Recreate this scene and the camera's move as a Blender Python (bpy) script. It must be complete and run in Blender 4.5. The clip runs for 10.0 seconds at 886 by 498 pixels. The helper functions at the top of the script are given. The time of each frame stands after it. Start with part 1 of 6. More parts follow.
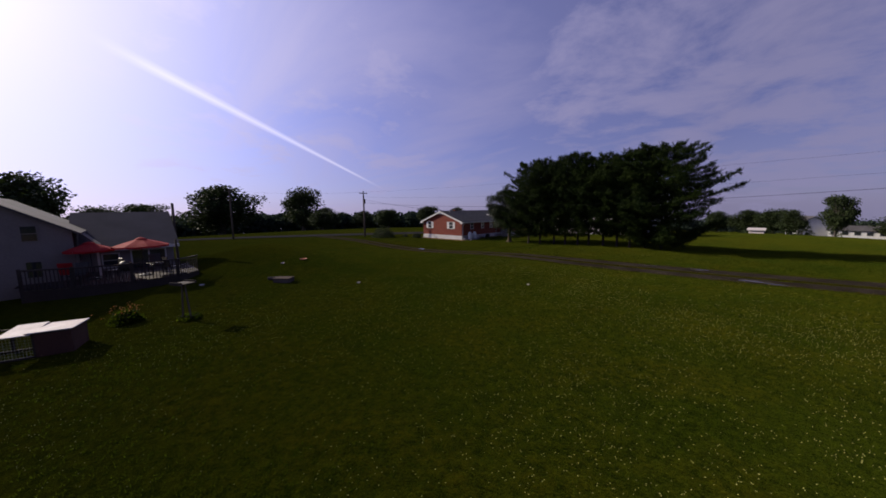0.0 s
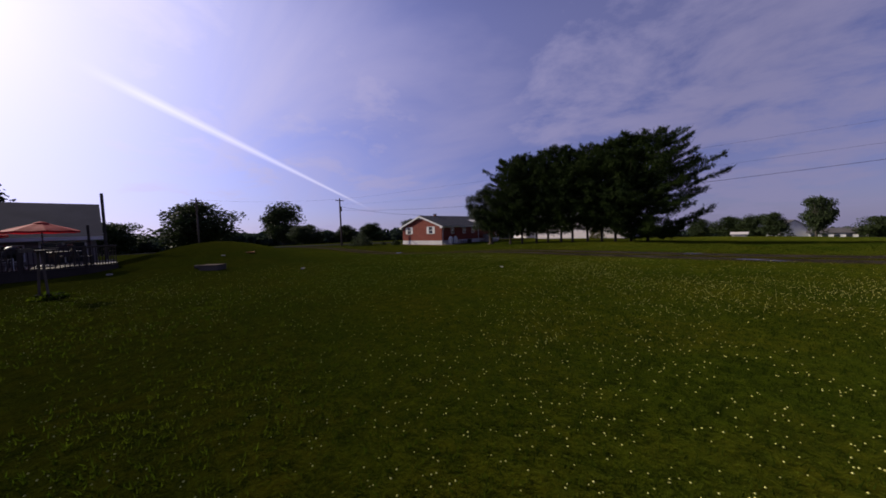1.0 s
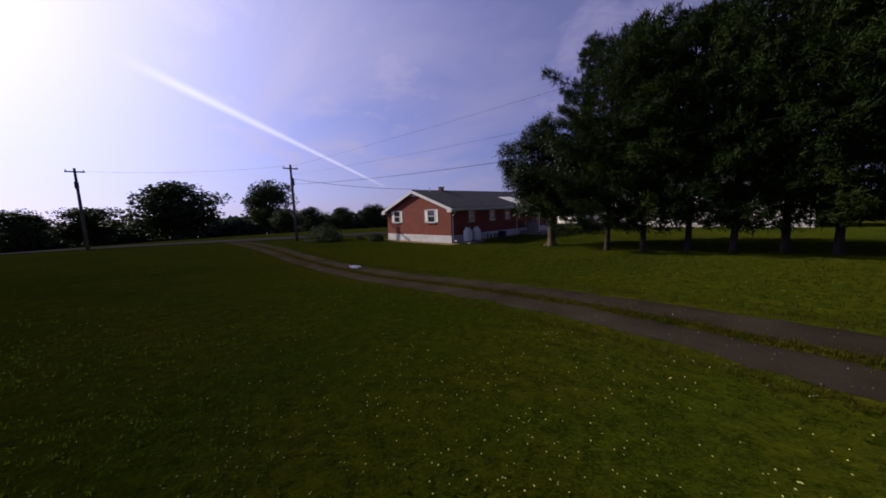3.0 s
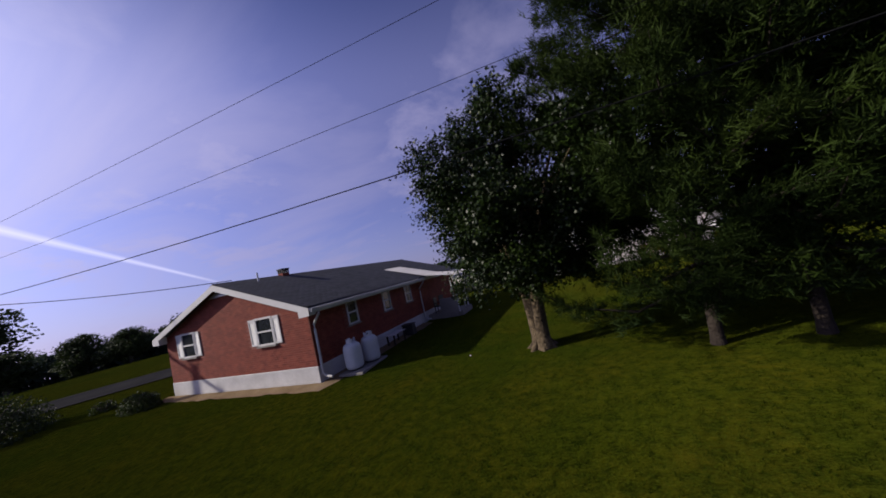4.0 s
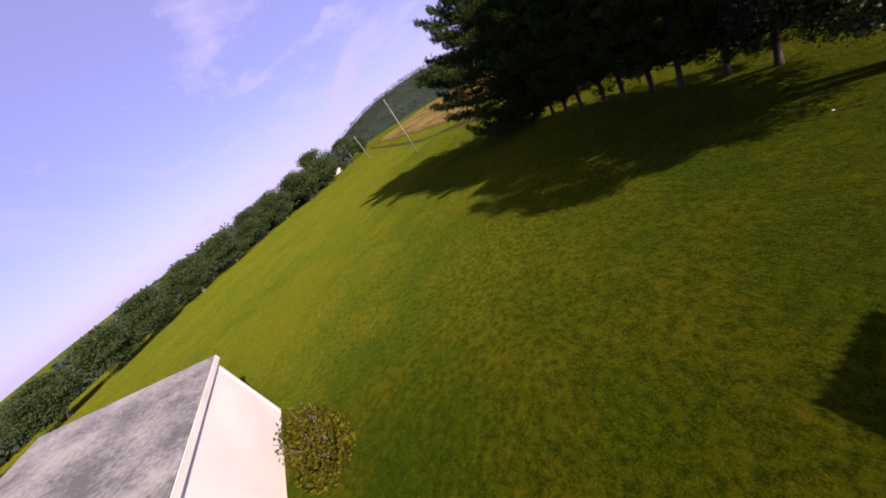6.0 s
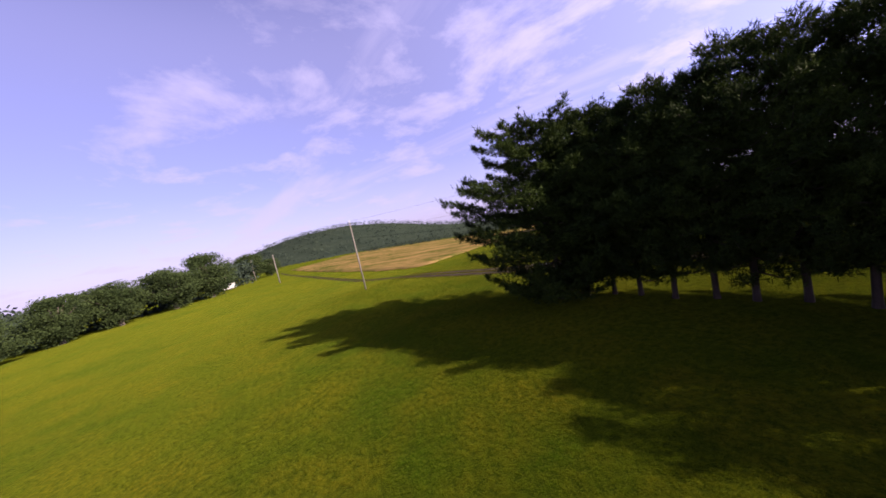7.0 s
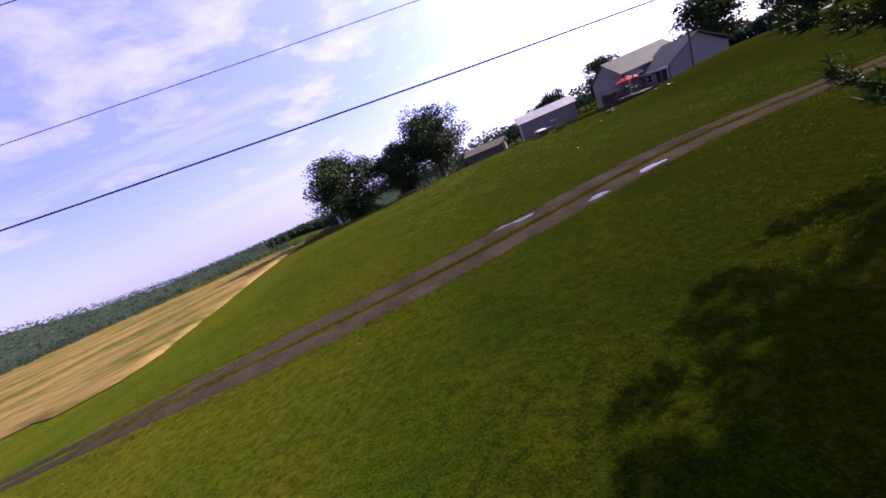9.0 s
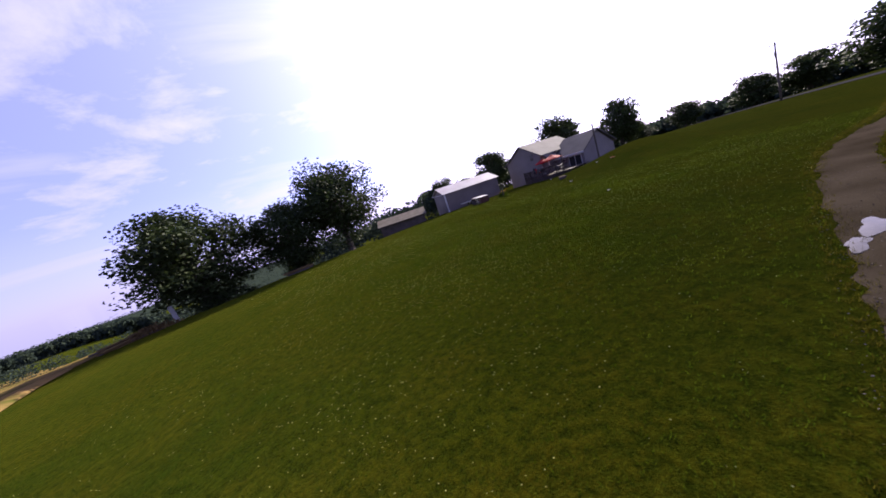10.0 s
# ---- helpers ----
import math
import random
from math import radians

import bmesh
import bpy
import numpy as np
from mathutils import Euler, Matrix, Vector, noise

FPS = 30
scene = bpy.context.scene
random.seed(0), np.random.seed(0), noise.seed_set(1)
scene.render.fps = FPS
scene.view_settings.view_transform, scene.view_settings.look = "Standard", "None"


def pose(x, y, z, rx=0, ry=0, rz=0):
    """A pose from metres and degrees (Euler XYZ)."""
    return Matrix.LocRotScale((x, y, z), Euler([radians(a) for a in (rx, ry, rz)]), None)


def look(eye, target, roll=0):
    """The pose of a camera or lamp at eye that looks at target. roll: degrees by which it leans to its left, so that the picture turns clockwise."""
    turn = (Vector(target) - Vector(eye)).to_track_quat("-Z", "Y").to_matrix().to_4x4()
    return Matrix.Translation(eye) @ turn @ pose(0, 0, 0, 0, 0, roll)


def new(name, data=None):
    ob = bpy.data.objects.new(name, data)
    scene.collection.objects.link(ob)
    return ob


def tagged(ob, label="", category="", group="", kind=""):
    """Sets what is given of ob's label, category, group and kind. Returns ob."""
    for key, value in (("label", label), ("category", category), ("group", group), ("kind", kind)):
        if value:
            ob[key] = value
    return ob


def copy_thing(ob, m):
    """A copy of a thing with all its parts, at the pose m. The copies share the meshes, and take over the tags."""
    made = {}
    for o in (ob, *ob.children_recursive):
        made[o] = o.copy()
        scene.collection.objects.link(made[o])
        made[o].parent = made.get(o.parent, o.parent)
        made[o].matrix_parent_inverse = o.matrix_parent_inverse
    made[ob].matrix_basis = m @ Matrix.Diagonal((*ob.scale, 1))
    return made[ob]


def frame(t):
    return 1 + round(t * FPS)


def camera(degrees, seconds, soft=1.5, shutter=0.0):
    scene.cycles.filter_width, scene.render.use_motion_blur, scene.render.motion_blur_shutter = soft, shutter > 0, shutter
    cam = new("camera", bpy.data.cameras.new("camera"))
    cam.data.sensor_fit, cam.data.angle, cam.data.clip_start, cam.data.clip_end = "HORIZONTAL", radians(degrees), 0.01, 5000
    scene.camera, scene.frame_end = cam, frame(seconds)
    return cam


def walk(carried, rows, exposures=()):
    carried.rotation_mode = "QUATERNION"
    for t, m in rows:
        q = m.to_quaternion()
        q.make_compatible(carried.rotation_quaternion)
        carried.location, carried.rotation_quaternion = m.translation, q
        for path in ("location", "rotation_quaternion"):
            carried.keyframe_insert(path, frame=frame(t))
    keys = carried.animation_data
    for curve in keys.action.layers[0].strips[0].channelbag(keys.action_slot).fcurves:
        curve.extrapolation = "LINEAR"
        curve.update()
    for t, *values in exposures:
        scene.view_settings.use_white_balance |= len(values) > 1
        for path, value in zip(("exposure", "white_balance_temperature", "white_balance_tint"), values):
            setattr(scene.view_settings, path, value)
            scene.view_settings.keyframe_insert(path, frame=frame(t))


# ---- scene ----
cam = camera(108.37, 10.0, soft=1.7, shutter=0.02)
PATH = [
    (0, look((31.30, -35.66, 4.48), (24.317, -28.607, 3.274), -0.82)),
    (0.5, look((31.77, -34.67, 3.22), (24.903, -27.453, 2.390), -2.20)),
    (0.7, look((31.81, -33.90, 3.02), (24.935, -26.683, 2.199), -1.74)),
    (1, look((30.71, -33.11, 2.18), (23.939, -25.783, 1.577), -1.81)),
    (1.5, look((29.20, -30.10, 2.51), (21.759, -23.462, 1.775), 3.48)),
    (2, look((26.40, -26.18, 2.92), (18.999, -19.687, 1.168), 4.65)),
    (2.2, look((24.81, -24.90, 3.27), (17.497, -18.336, 1.445), 4.90)),
    (3.3, look((14.41, -14.06, 2.30), (7.647, -6.719, 1.685), -6.95)),
    (3.5, look((12.84, -12.55, 2.30), (6.787, -4.590, 2.085), -9.66)),
    (4, look((8.94, -8.54, 3.07), (5.232, 0.737, 3.595), -12.75)),
    (4.5, look((4.39, -3.95, 2.66), (3.452, 5.869, 1.001), -21.40)),
    (4.6, look((3.88, -3.13, 2.58), (4.867, 6.690, 0.950), -17.75)),
    (4.7, look((3.38, -2.28, 2.56), (6.247, 7.180, 1.065), -14.20)),
    (4.8, look((2.88, -1.41, 2.59), (7.496, 7.359, 1.248), -12.40)),
    (4.9, look((2.39, -0.49, 2.70), (8.536, 7.263, 1.220), -14.55)),
    (5, look((1.97, 0.49, 2.91), (9.413, 6.958, 1.220), -16.50)),
    (5.1, look((1.68, 1.53, 3.22), (9.906, 6.832, 1.171), -22.75)),
    (5.2, look((1.61, 2.65, 3.66), (10.382, 6.720, 1.112), -28.55)),
    (5.3, look((1.62, 4.02, 4.05), (10.623, 7.204, 1.083), -32.45)),
    (6.3, look((9.03, 18.43, 7.24), (16.969, 13.269, 4.029), -28.65)),
    (6.5, look((11.93, 17.59, 6.67), (19.363, 11.125, 4.936), -22.87)),
    (7, look((16.65, 16.29, 6.26), (23.794, 9.360, 5.309), -12.42)),
    (7.5, look((21.31, 13.74, 5.85), (28.958, 7.624, 3.832), -4.58)),
    (8, look((25.90, 11.50, 5.41), (32.675, 4.458, 3.264), -11.61)),
    (8.5, look((29.92, 6.13, 5.00), (32.997, -3.189, 3.095), -16.75)),
    (9, look((35.56, 3.31, 4.44), (35.224, -6.272, 1.581), -23.90)),
    (9.2, look((37.17, 0.82, 3.70), (35.077, -8.512, 0.775), -22.76)),
    (9.5, look((38.64, -3.05, 2.97), (34.728, -11.910, 0.462), -19.69)),
    (10, look((41.27, -9.75, 3.46), (36.005, -18.063, 1.682), -18.31)),
]
EXPOSURES = [(0.0, -0.05, 6350, 15), (2.0, -0.05, 6250, 15), (3.5, -0.05, 6200, 15), (4.2, 0.05, 6000, 16), (4.6, 0.25, 5950, 18), (4.8, 0.5, 5950, 19), (5.0, 0.75, 6000, 21), (5.2, 1.1, 6400, 22),
             (6.5, 1.45, 6900, 23), (7.5, 1.55, 6900, 23), (8.5, 1.5, 6350, 21), (9.0, 1.65, 6100, 24), (9.5, 1.6, 6100, 24), (10.0, 1.45, 6100, 22)]
walk(cam, PATH, EXPOSURES)

# ---- sky and sun ----
SUN_DIR = Vector((-0.820, -0.338, 0.462)).normalized()
world = bpy.data.worlds.new("sky")
scene.world = world
world.use_nodes = True


def sky_nodes(tree):
    n, l = tree.nodes, tree.links

    def node(kind, **values):
        x = n.new(kind)
        for k, v in values.items():
            x.inputs[k].default_value = v
        return x

    def vmath(op, a, b=None):
        x = n.new("ShaderNodeVectorMath")
        x.operation = op
        l.new(a, x.inputs[0])
        if b is not None:
            if isinstance(b, tuple):
                x.inputs[1].default_value = b
            else:
                l.new(b, x.inputs[1])
        return x

    def fmath(op, a, b, clamp=False):
        x = n.new("ShaderNodeMath")
        x.operation, x.use_clamp = op, clamp
        for i, s in enumerate((a, b)):
            if isinstance(s, (int, float)):
                x.inputs[i].default_value = s
            else:
                l.new(s, x.inputs[i])
        return x.outputs[0]

    def mix(fac, a, b, kind="MIX"):
        x = n.new("ShaderNodeMix")
        x.data_type, x.blend_type = "RGBA", kind
        if isinstance(fac, (int, float)):
            x.inputs["Factor"].default_value = fac
        else:
            l.new(fac, x.inputs["Factor"])
        for key, s in (("A", a), ("B", b)):
            sock = [i for i in x.inputs if i.name == key and i.type == "RGBA"][0]
            if isinstance(s, tuple):
                sock.default_value = s
            else:
                l.new(s, sock)
        return [o for o in x.outputs if o.type == "RGBA"][0]

    def ramp(fac, lo, hi):
        x = n.new("ShaderNodeMapRange")
        x.interpolation_type = "SMOOTHSTEP"
        x.inputs["From Min"].default_value, x.inputs["From Max"].default_value = lo, hi
        l.new(fac, x.inputs["Value"])
        return x.outputs["Result"]

    sky = n.new("ShaderNodeTexSky")
    sky.sky_type = "NISHITA"
    sky.sun_disc = False
    sky.sun_elevation = math.asin(SUN_DIR.z)
    sky.sun_rotation = math.atan2(SUN_DIR.x, SUN_DIR.y)
    sky.dust_density, sky.ozone_density = 0.4, 3.0
    at = n.new("ShaderNodeTexCoord").outputs["Generated"]
    sep = n.new("ShaderNodeSeparateXYZ")
    l.new(at, sep.inputs[0])
    z = sep.outputs["Z"]
    low = fmath("ADD", fmath("MAXIMUM", z, 0.0), 0.16)
    comb = n.new("ShaderNodeCombineXYZ")
    l.new(fmath("DIVIDE", sep.outputs["X"], low), comb.inputs[0])
    l.new(fmath("DIVIDE", sep.outputs["Y"], low), comb.inputs[1])
    # high thin cloud in long bands, and a broken layer of small puffs
    turn = n.new("ShaderNodeMapping")
    turn.inputs["Rotation"].default_value = (0, 0, radians(38))
    turn.inputs["Scale"].default_value = (0.35, 1.0, 1)
    l.new(comb.outputs[0], turn.inputs["Vector"])
    bands = node("ShaderNodeTexNoise", Scale=0.9, Detail=7.0, Roughness=0.55, Distortion=0.6)
    l.new(turn.outputs[0], bands.inputs["Vector"])
    puffs = node("ShaderNodeTexNoise", Scale=1.7, Detail=8.0, Roughness=0.62, Distortion=0.25)
    l.new(comb.outputs[0], puffs.inputs["Vector"])
    big = node("ShaderNodeTexNoise", Scale=0.32, Detail=2.0)
    l.new(comb.outputs[0], big.inputs["Vector"])
    cover = fmath("MULTIPLY", ramp(bands.outputs[0], 0.32, 0.76), 0.85)
    # a larger bank of cloud stands in the north
    bank = ramp(vmath("DOT_PRODUCT", vmath("NORMALIZE", at).outputs[0], tuple(Vector((-0.06, 0.95, 0.30)).normalized())).outputs["Value"], 0.88, 0.99)
    puffy = fmath("ADD", puffs.outputs[0], fmath("ADD", fmath("MULTIPLY", big.outputs[0], 0.5), fmath("MULTIPLY", bank, 0.16)))
    cover2 = fmath("MULTIPLY", ramp(puffy, 0.60, 1.0), 0.85)
    cover = fmath("MAXIMUM", cover, cover2)
    haze = ramp(z, 0.45, -0.02)
    cover = fmath("MAXIMUM", fmath("MULTIPLY", fmath("MAXIMUM", cover, 0.38), ramp(z, 0.85, 0.45)), fmath("MULTIPLY", haze, 0.62))
    deep = mix(1.0, sky.outputs[0], (0.92, 0.90, 1.66, 1), "MULTIPLY")
    col = mix(cover, deep, (5.9, 5.6, 8.9, 1))
    # thin cloud shines round the sun
    dot = vmath("DOT_PRODUCT", vmath("NORMALIZE", at).outputs[0], tuple(SUN_DIR)).outputs["Value"]
    glow = fmath("POWER", fmath("MAXIMUM", dot, 0.0), 6.0)
    glow2 = fmath("POWER", fmath("MAXIMUM", dot, 0.0), 60.0)
    lift = fmath("ADD", fmath("MULTIPLY", glow, 0.75), fmath("MULTIPLY", glow2, 0.6), clamp=True)
    col = mix(lift, col, (15.0, 14.2, 16.8, 1))
    # an aircraft trail slanting down from the sun's side
    a = Vector((math.cos(radians(179.5)) * math.cos(radians(19.7)), math.sin(radians(179.5)) * math.cos(radians(19.7)), math.sin(radians(19.7))))
    b = Vector((math.cos(radians(145)) * math.cos(radians(3.8)), math.sin(radians(145)) * math.cos(radians(3.8)), math.sin(radians(3.8))))
    across = a.cross(b).normalized()
    onward = (b - a).normalized()
    off = fmath("ABSOLUTE", vmath("DOT_PRODUCT", vmath("NORMALIZE", at).outputs[0], tuple(across)).outputs["Value"], 0.0)
    run = vmath("DOT_PRODUCT", vmath("NORMALIZE", at).outputs[0], tuple(onward)).outputs["Value"]
    thick = fmath("SUBTRACT", 0.015, fmath("MULTIPLY", ramp(run, onward.dot(a), onward.dot(b)), 0.011))
    trail = fmath("SUBTRACT", 1.0, fmath("DIVIDE", off, thick), clamp=True)
    trail = fmath("MULTIPLY", trail, fmath("MULTIPLY", ramp(run, onward.dot(b) + 0.01, onward.dot(b) - 0.12), ramp(run, onward.dot(a) - 0.03, onward.dot(a) + 0.12)))
    trail = fmath("MULTIPLY", trail, fmath("MULTIPLY", ramp(z, 0.0, 0.02), 0.42))
    col = mix(trail, col, (15.5, 14.8, 17.2, 1))
    # the side of the sky away from the sun is dimmer
    side = fmath("POWER", fmath("MAXIMUM", dot, 0.0), 3.0)
    # and so is the clear sky overhead
    overhead = fmath("SUBTRACT", 1.0, fmath("MULTIPLY", ramp(z, 0.5, 0.9), 0.5))
    shade = fmath("MAXIMUM", fmath("ADD", fmath("MULTIPLY", side, 0.4), fmath("ADD", fmath("MULTIPLY", dot, 0.44), 0.84)), 0.76)
    scaled = n.new("ShaderNodeVectorMath")
    scaled.operation = "SCALE"
    l.new(col, scaled.inputs[0])
    l.new(fmath("MULTIPLY", shade, overhead), scaled.inputs["Scale"])
    l.new(scaled.outputs[0], n["Background"].inputs["Color"])
    n["Background"].inputs["Strength"].default_value = 0.058


sky_nodes(world.node_tree)
lamp = bpy.data.lights.new("sun", "SUN")
lamp.energy, lamp.angle, lamp.color = 5.0, radians(0.6), (1.0, 0.90, 0.71)
new("sun", lamp).matrix_world = look(SUN_DIR * 100, (0, 0, 0))


# ---- materials ----
def mat(name, a, b, scale=1.0, fine=25.0, rough=0.8, bump=0.3, depth=0.01, metal=0.0, vary=0.0, island=0.0, wide=0.5, leaf=0.0, spec=0.3, coat=0.0):
    """Two colours in soft patches, a finer grain over them, and a bump from the grain."""
    m = bpy.data.materials.new(name)
    m.use_nodes = True
    n, l = m.node_tree.nodes, m.node_tree.links
    p = n["Principled BSDF"]
    at = n.new("ShaderNodeTexCoord").outputs["Object"]
    big, small = n.new("ShaderNodeTexNoise"), n.new("ShaderNodeTexNoise")
    for x, s, d in ((big, scale, 5.0), (small, fine, 4.0)):
        x.inputs["Scale"].default_value, x.inputs["Detail"].default_value = s, d
        l.new(at, x.inputs["Vector"])
    add = n.new("ShaderNodeMath")
    add.operation = "MULTIPLY_ADD"
    l.new(small.outputs[0], add.inputs[0])
    add.inputs[1].default_value = 0.6
    l.new(big.outputs[0], add.inputs[2])
    rng = n.new("ShaderNodeMapRange")
    rng.inputs["From Min"].default_value, rng.inputs["From Max"].default_value = 0.8 - wide * 0.5, 0.8 + wide * 0.5
    l.new(add.outputs[0], rng.inputs["Value"])
    mix = n.new("ShaderNodeMix")
    mix.data_type = "RGBA"
    l.new(rng.outputs[0], mix.inputs[0])
    mix.inputs[6].default_value, mix.inputs[7].default_value = (*a, 1), (*b, 1)
    col = mix.outputs[2]
    if vary or island:
        src = n.new("ShaderNodeObjectInfo").outputs["Random"] if vary else n.new("ShaderNodeNewGeometry").outputs["Random Per Island"]
        amount = vary or island
        r2 = n.new("ShaderNodeMapRange")
        r2.inputs["To Min"].default_value, r2.inputs["To Max"].default_value = 1 - amount, 1 + amount
        l.new(src, r2.inputs["Value"])
        mul = n.new("ShaderNodeVectorMath")
        mul.operation = "SCALE"
        l.new(col, mul.inputs[0])
        l.new(r2.outputs[0], mul.inputs["Scale"])
        col = mul.outputs[0]
    l.new(col, p.inputs["Base Color"])
    p.inputs["Roughness"].default_value, p.inputs["Metallic"].default_value = rough, metal
    p.inputs["Specular IOR Level"].default_value = spec
    p.inputs["Coat Weight"].default_value = coat
    if bump:
        bp = n.new("ShaderNodeBump")
        bp.inputs["Strength"].default_value, bp.inputs["Distance"].default_value = bump, depth
        l.new(small.outputs[0], bp.inputs["Height"])
        l.new(bp.outputs[0], p.inputs["Normal"])
    if leaf:
        tr, sh = n.new("ShaderNodeBsdfTranslucent"), n.new("ShaderNodeMixShader")
        l.new(col, tr.inputs["Color"])
        sh.inputs[0].default_value = leaf
        l.new(p.outputs[0], sh.inputs[1])
        l.new(tr.outputs[0], sh.inputs[2])
        l.new(sh.outputs[0], n["Material Output"].inputs["Surface"])
    return m


def lawn_material():
    """Mown grass: broad yellow and dark patches, mowing bands, tufts, fine blades."""
    m = bpy.data.materials.new("lawn")
    m.use_nodes = True
    n, l = m.node_tree.nodes, m.node_tree.links
    p = n["Principled BSDF"]
    at = n.new("ShaderNodeTexCoord").outputs["Object"]

    def noise_of(scale, detail=4.0, rough=0.55):
        x = n.new("ShaderNodeTexNoise")
        x.inputs["Scale"].default_value, x.inputs["Detail"].default_value, x.inputs["Roughness"].default_value = scale, detail, rough
        l.new(at, x.inputs["Vector"])
        return x.outputs[0]

    def ranged(s, lo, hi, a=0.0, b=1.0):
        x = n.new("ShaderNodeMapRange")
        for k, v in (("From Min", lo), ("From Max", hi), ("To Min", a), ("To Max", b)):
            x.inputs[k].default_value = v
        l.new(s, x.inputs["Value"])
        return x.outputs[0]

    def mixed(f, a, b):
        x = n.new("ShaderNodeMix")
        x.data_type = "RGBA"
        l.new(f, x.inputs[0])
        for i, c in ((6, a), (7, b)):
            if isinstance(c, tuple):
                x.inputs[i].default_value = (*c, 1)
            else:
                l.new(c, x.inputs[i])
        return x.outputs[2]

    col = mixed(ranged(noise_of(0.07, 6.0), 0.40, 0.60), (0.0120, 0.0285, 0.0012), (0.039, 0.044, 0.0018))
    col = mixed(ranged(noise_of(0.38, 6.0, 0.65), 0.42, 0.68, 0.0, 0.7), col, (0.066, 0.052, 0.0028))
    tufts = noise_of(4.5, 6.0, 0.75)
    col = mixed(ranged(tufts, 0.62, 0.40, 0.0, 0.85), col, (0.0050, 0.0110, 0.0007))
    grain = noise_of(26.0, 5.0, 0.75)
    col = mixed(ranged(grain, 0.48, 0.72, 0.0, 0.75), col, (0.060, 0.080, 0.005))
    l.new(col, p.inputs["Base Color"])
    p.inputs["Roughness"].default_value = 1.0
    p.inputs["Diffuse Roughness"].default_value = 1.0
    p.inputs["Specular IOR Level"].default_value = 0.0
    # fine hairs of grass shine against the light
    p.inputs["Sheen Weight"].default_value = 0.13
    p.inputs["Sheen Roughness"].default_value = 0.3
    p.inputs["Sheen Tint"].default_value = (0.40, 0.44, 0.06, 1)
    bp = n.new("ShaderNodeBump")
    bp.inputs["Strength"].default_value, bp.inputs["Distance"].default_value = 0.8, 0.05
    both = n.new("ShaderNodeMath")
    both.operation = "MULTIPLY_ADD"
    l.new(tufts, both.inputs[0])
    both.inputs[1].default_value = 2.5
    l.new(grain, both.inputs[2])
    l.new(both.outputs[0], bp.inputs["Height"])
    l.new(bp.outputs[0], p.inputs["Normal"])
    return m


def water_material():
    m = mat("puddle_water", (0.05, 0.045, 0.04), (0.08, 0.07, 0.06), 2, 20, 0.08, 0.0, spec=0.07)
    return m


def glass_material():
    m = mat("window_glass", (0.015, 0.018, 0.022), (0.03, 0.034, 0.04), 1.5, 5, 0.06, 0.02, 0.002, spec=0.6)
    return m


LAWN = lawn_material()
BLADE = mat("grass_blades", (0.016, 0.032, 0.0016), (0.044, 0.060, 0.004), 0.6, 8, 0.9, 0, island=0.35, leaf=0.6, spec=0.05)
DRYBLADE = mat("dry_grass_blades", (0.034, 0.034, 0.003), (0.080, 0.070, 0.007), 0.8, 8, 0.9, 0, island=0.35, leaf=0.3, spec=0.05)
CLOVER = mat("clover_heads", (0.38, 0.36, 0.085), (0.58, 0.55, 0.19), 3, 30, 0.8, 0, island=0.25, spec=0.0)
GRAVEL = mat("gravel_track", (0.017, 0.0135, 0.009), (0.044, 0.036, 0.027), 0.8, 45, 0.95, 0.5, 0.012, wide=0.6, spec=0.0)
STONE = mat("gravel_stone", (0.06, 0.053, 0.044), (0.13, 0.115, 0.098), 3, 30, 0.85, 0.3, 0.004, island=0.35, spec=0.0)
WATER = water_material()
ASPHALT = mat("asphalt", (0.022, 0.022, 0.024), (0.036, 0.035, 0.036), 0.5, 60, 1.0, 0.5, 0.01, spec=0.0)
def hay_material():
    """Standing hay in long tan and green swathes."""
    m = mat("hay_field", (0.060, 0.064, 0.014), (0.20, 0.128, 0.050), 0.22, 1.6, 0.95, 0.8, 0.15, wide=0.3, spec=0.0)
    n, l = m.node_tree.nodes, m.node_tree.links
    at = [x for x in n if x.type == "TEX_COORD"][0].outputs["Object"]
    mp = n.new("ShaderNodeMapping")
    mp.inputs["Rotation"].default_value = (0, 0, radians(62))
    mp.inputs["Scale"].default_value = (0.25, 1.1, 1)
    l.new(at, mp.inputs["Vector"])
    for x in n:
        if x.type == "TEX_NOISE":
            l.new(mp.outputs[0], x.inputs["Vector"])
    return m


HAY = hay_material()
BRICK = mat("red_brick", (0.150, 0.030, 0.018), (0.215, 0.050, 0.029), 3, 60, 0.85, 0.5, 0.004, vary=0.2)
BRICKS = mat("red_brick_run", (0.150, 0.030, 0.018), (0.215, 0.050, 0.029), 3, 60, 0.85, 0.5, 0.004, island=0.2)
MORTAR = mat("mortar", (0.190, 0.070, 0.052), (0.260, 0.105, 0.080), 4, 80, 0.95, 0.4, 0.004)
BARNWALL = mat("barn_siding", (0.60, 0.54, 0.53), (0.72, 0.66, 0.65), 0.5, 20, 0.6, 0.15, 0.004)
WHITE = mat("white_paint", (0.50, 0.49, 0.48), (0.60, 0.59, 0.58), 1.2, 30, 0.55, 0.1, 0.002)
BLOCKWHITE = mat("white_painted_block", (0.42, 0.405, 0.395), (0.56, 0.545, 0.535), 1.5, 25, 0.8, 0.35, 0.006)
SHINGLE = mat("roof_shingle", (0.034, 0.034, 0.042), (0.060, 0.060, 0.070), 2, 120, 0.9, 0.5, 0.004, vary=0.22)
SHINGLES = mat("roof_shingle_run", (0.034, 0.034, 0.042), (0.060, 0.060, 0.070), 2, 120, 0.9, 0.5, 0.004, island=0.22)
GLASS = glass_material()
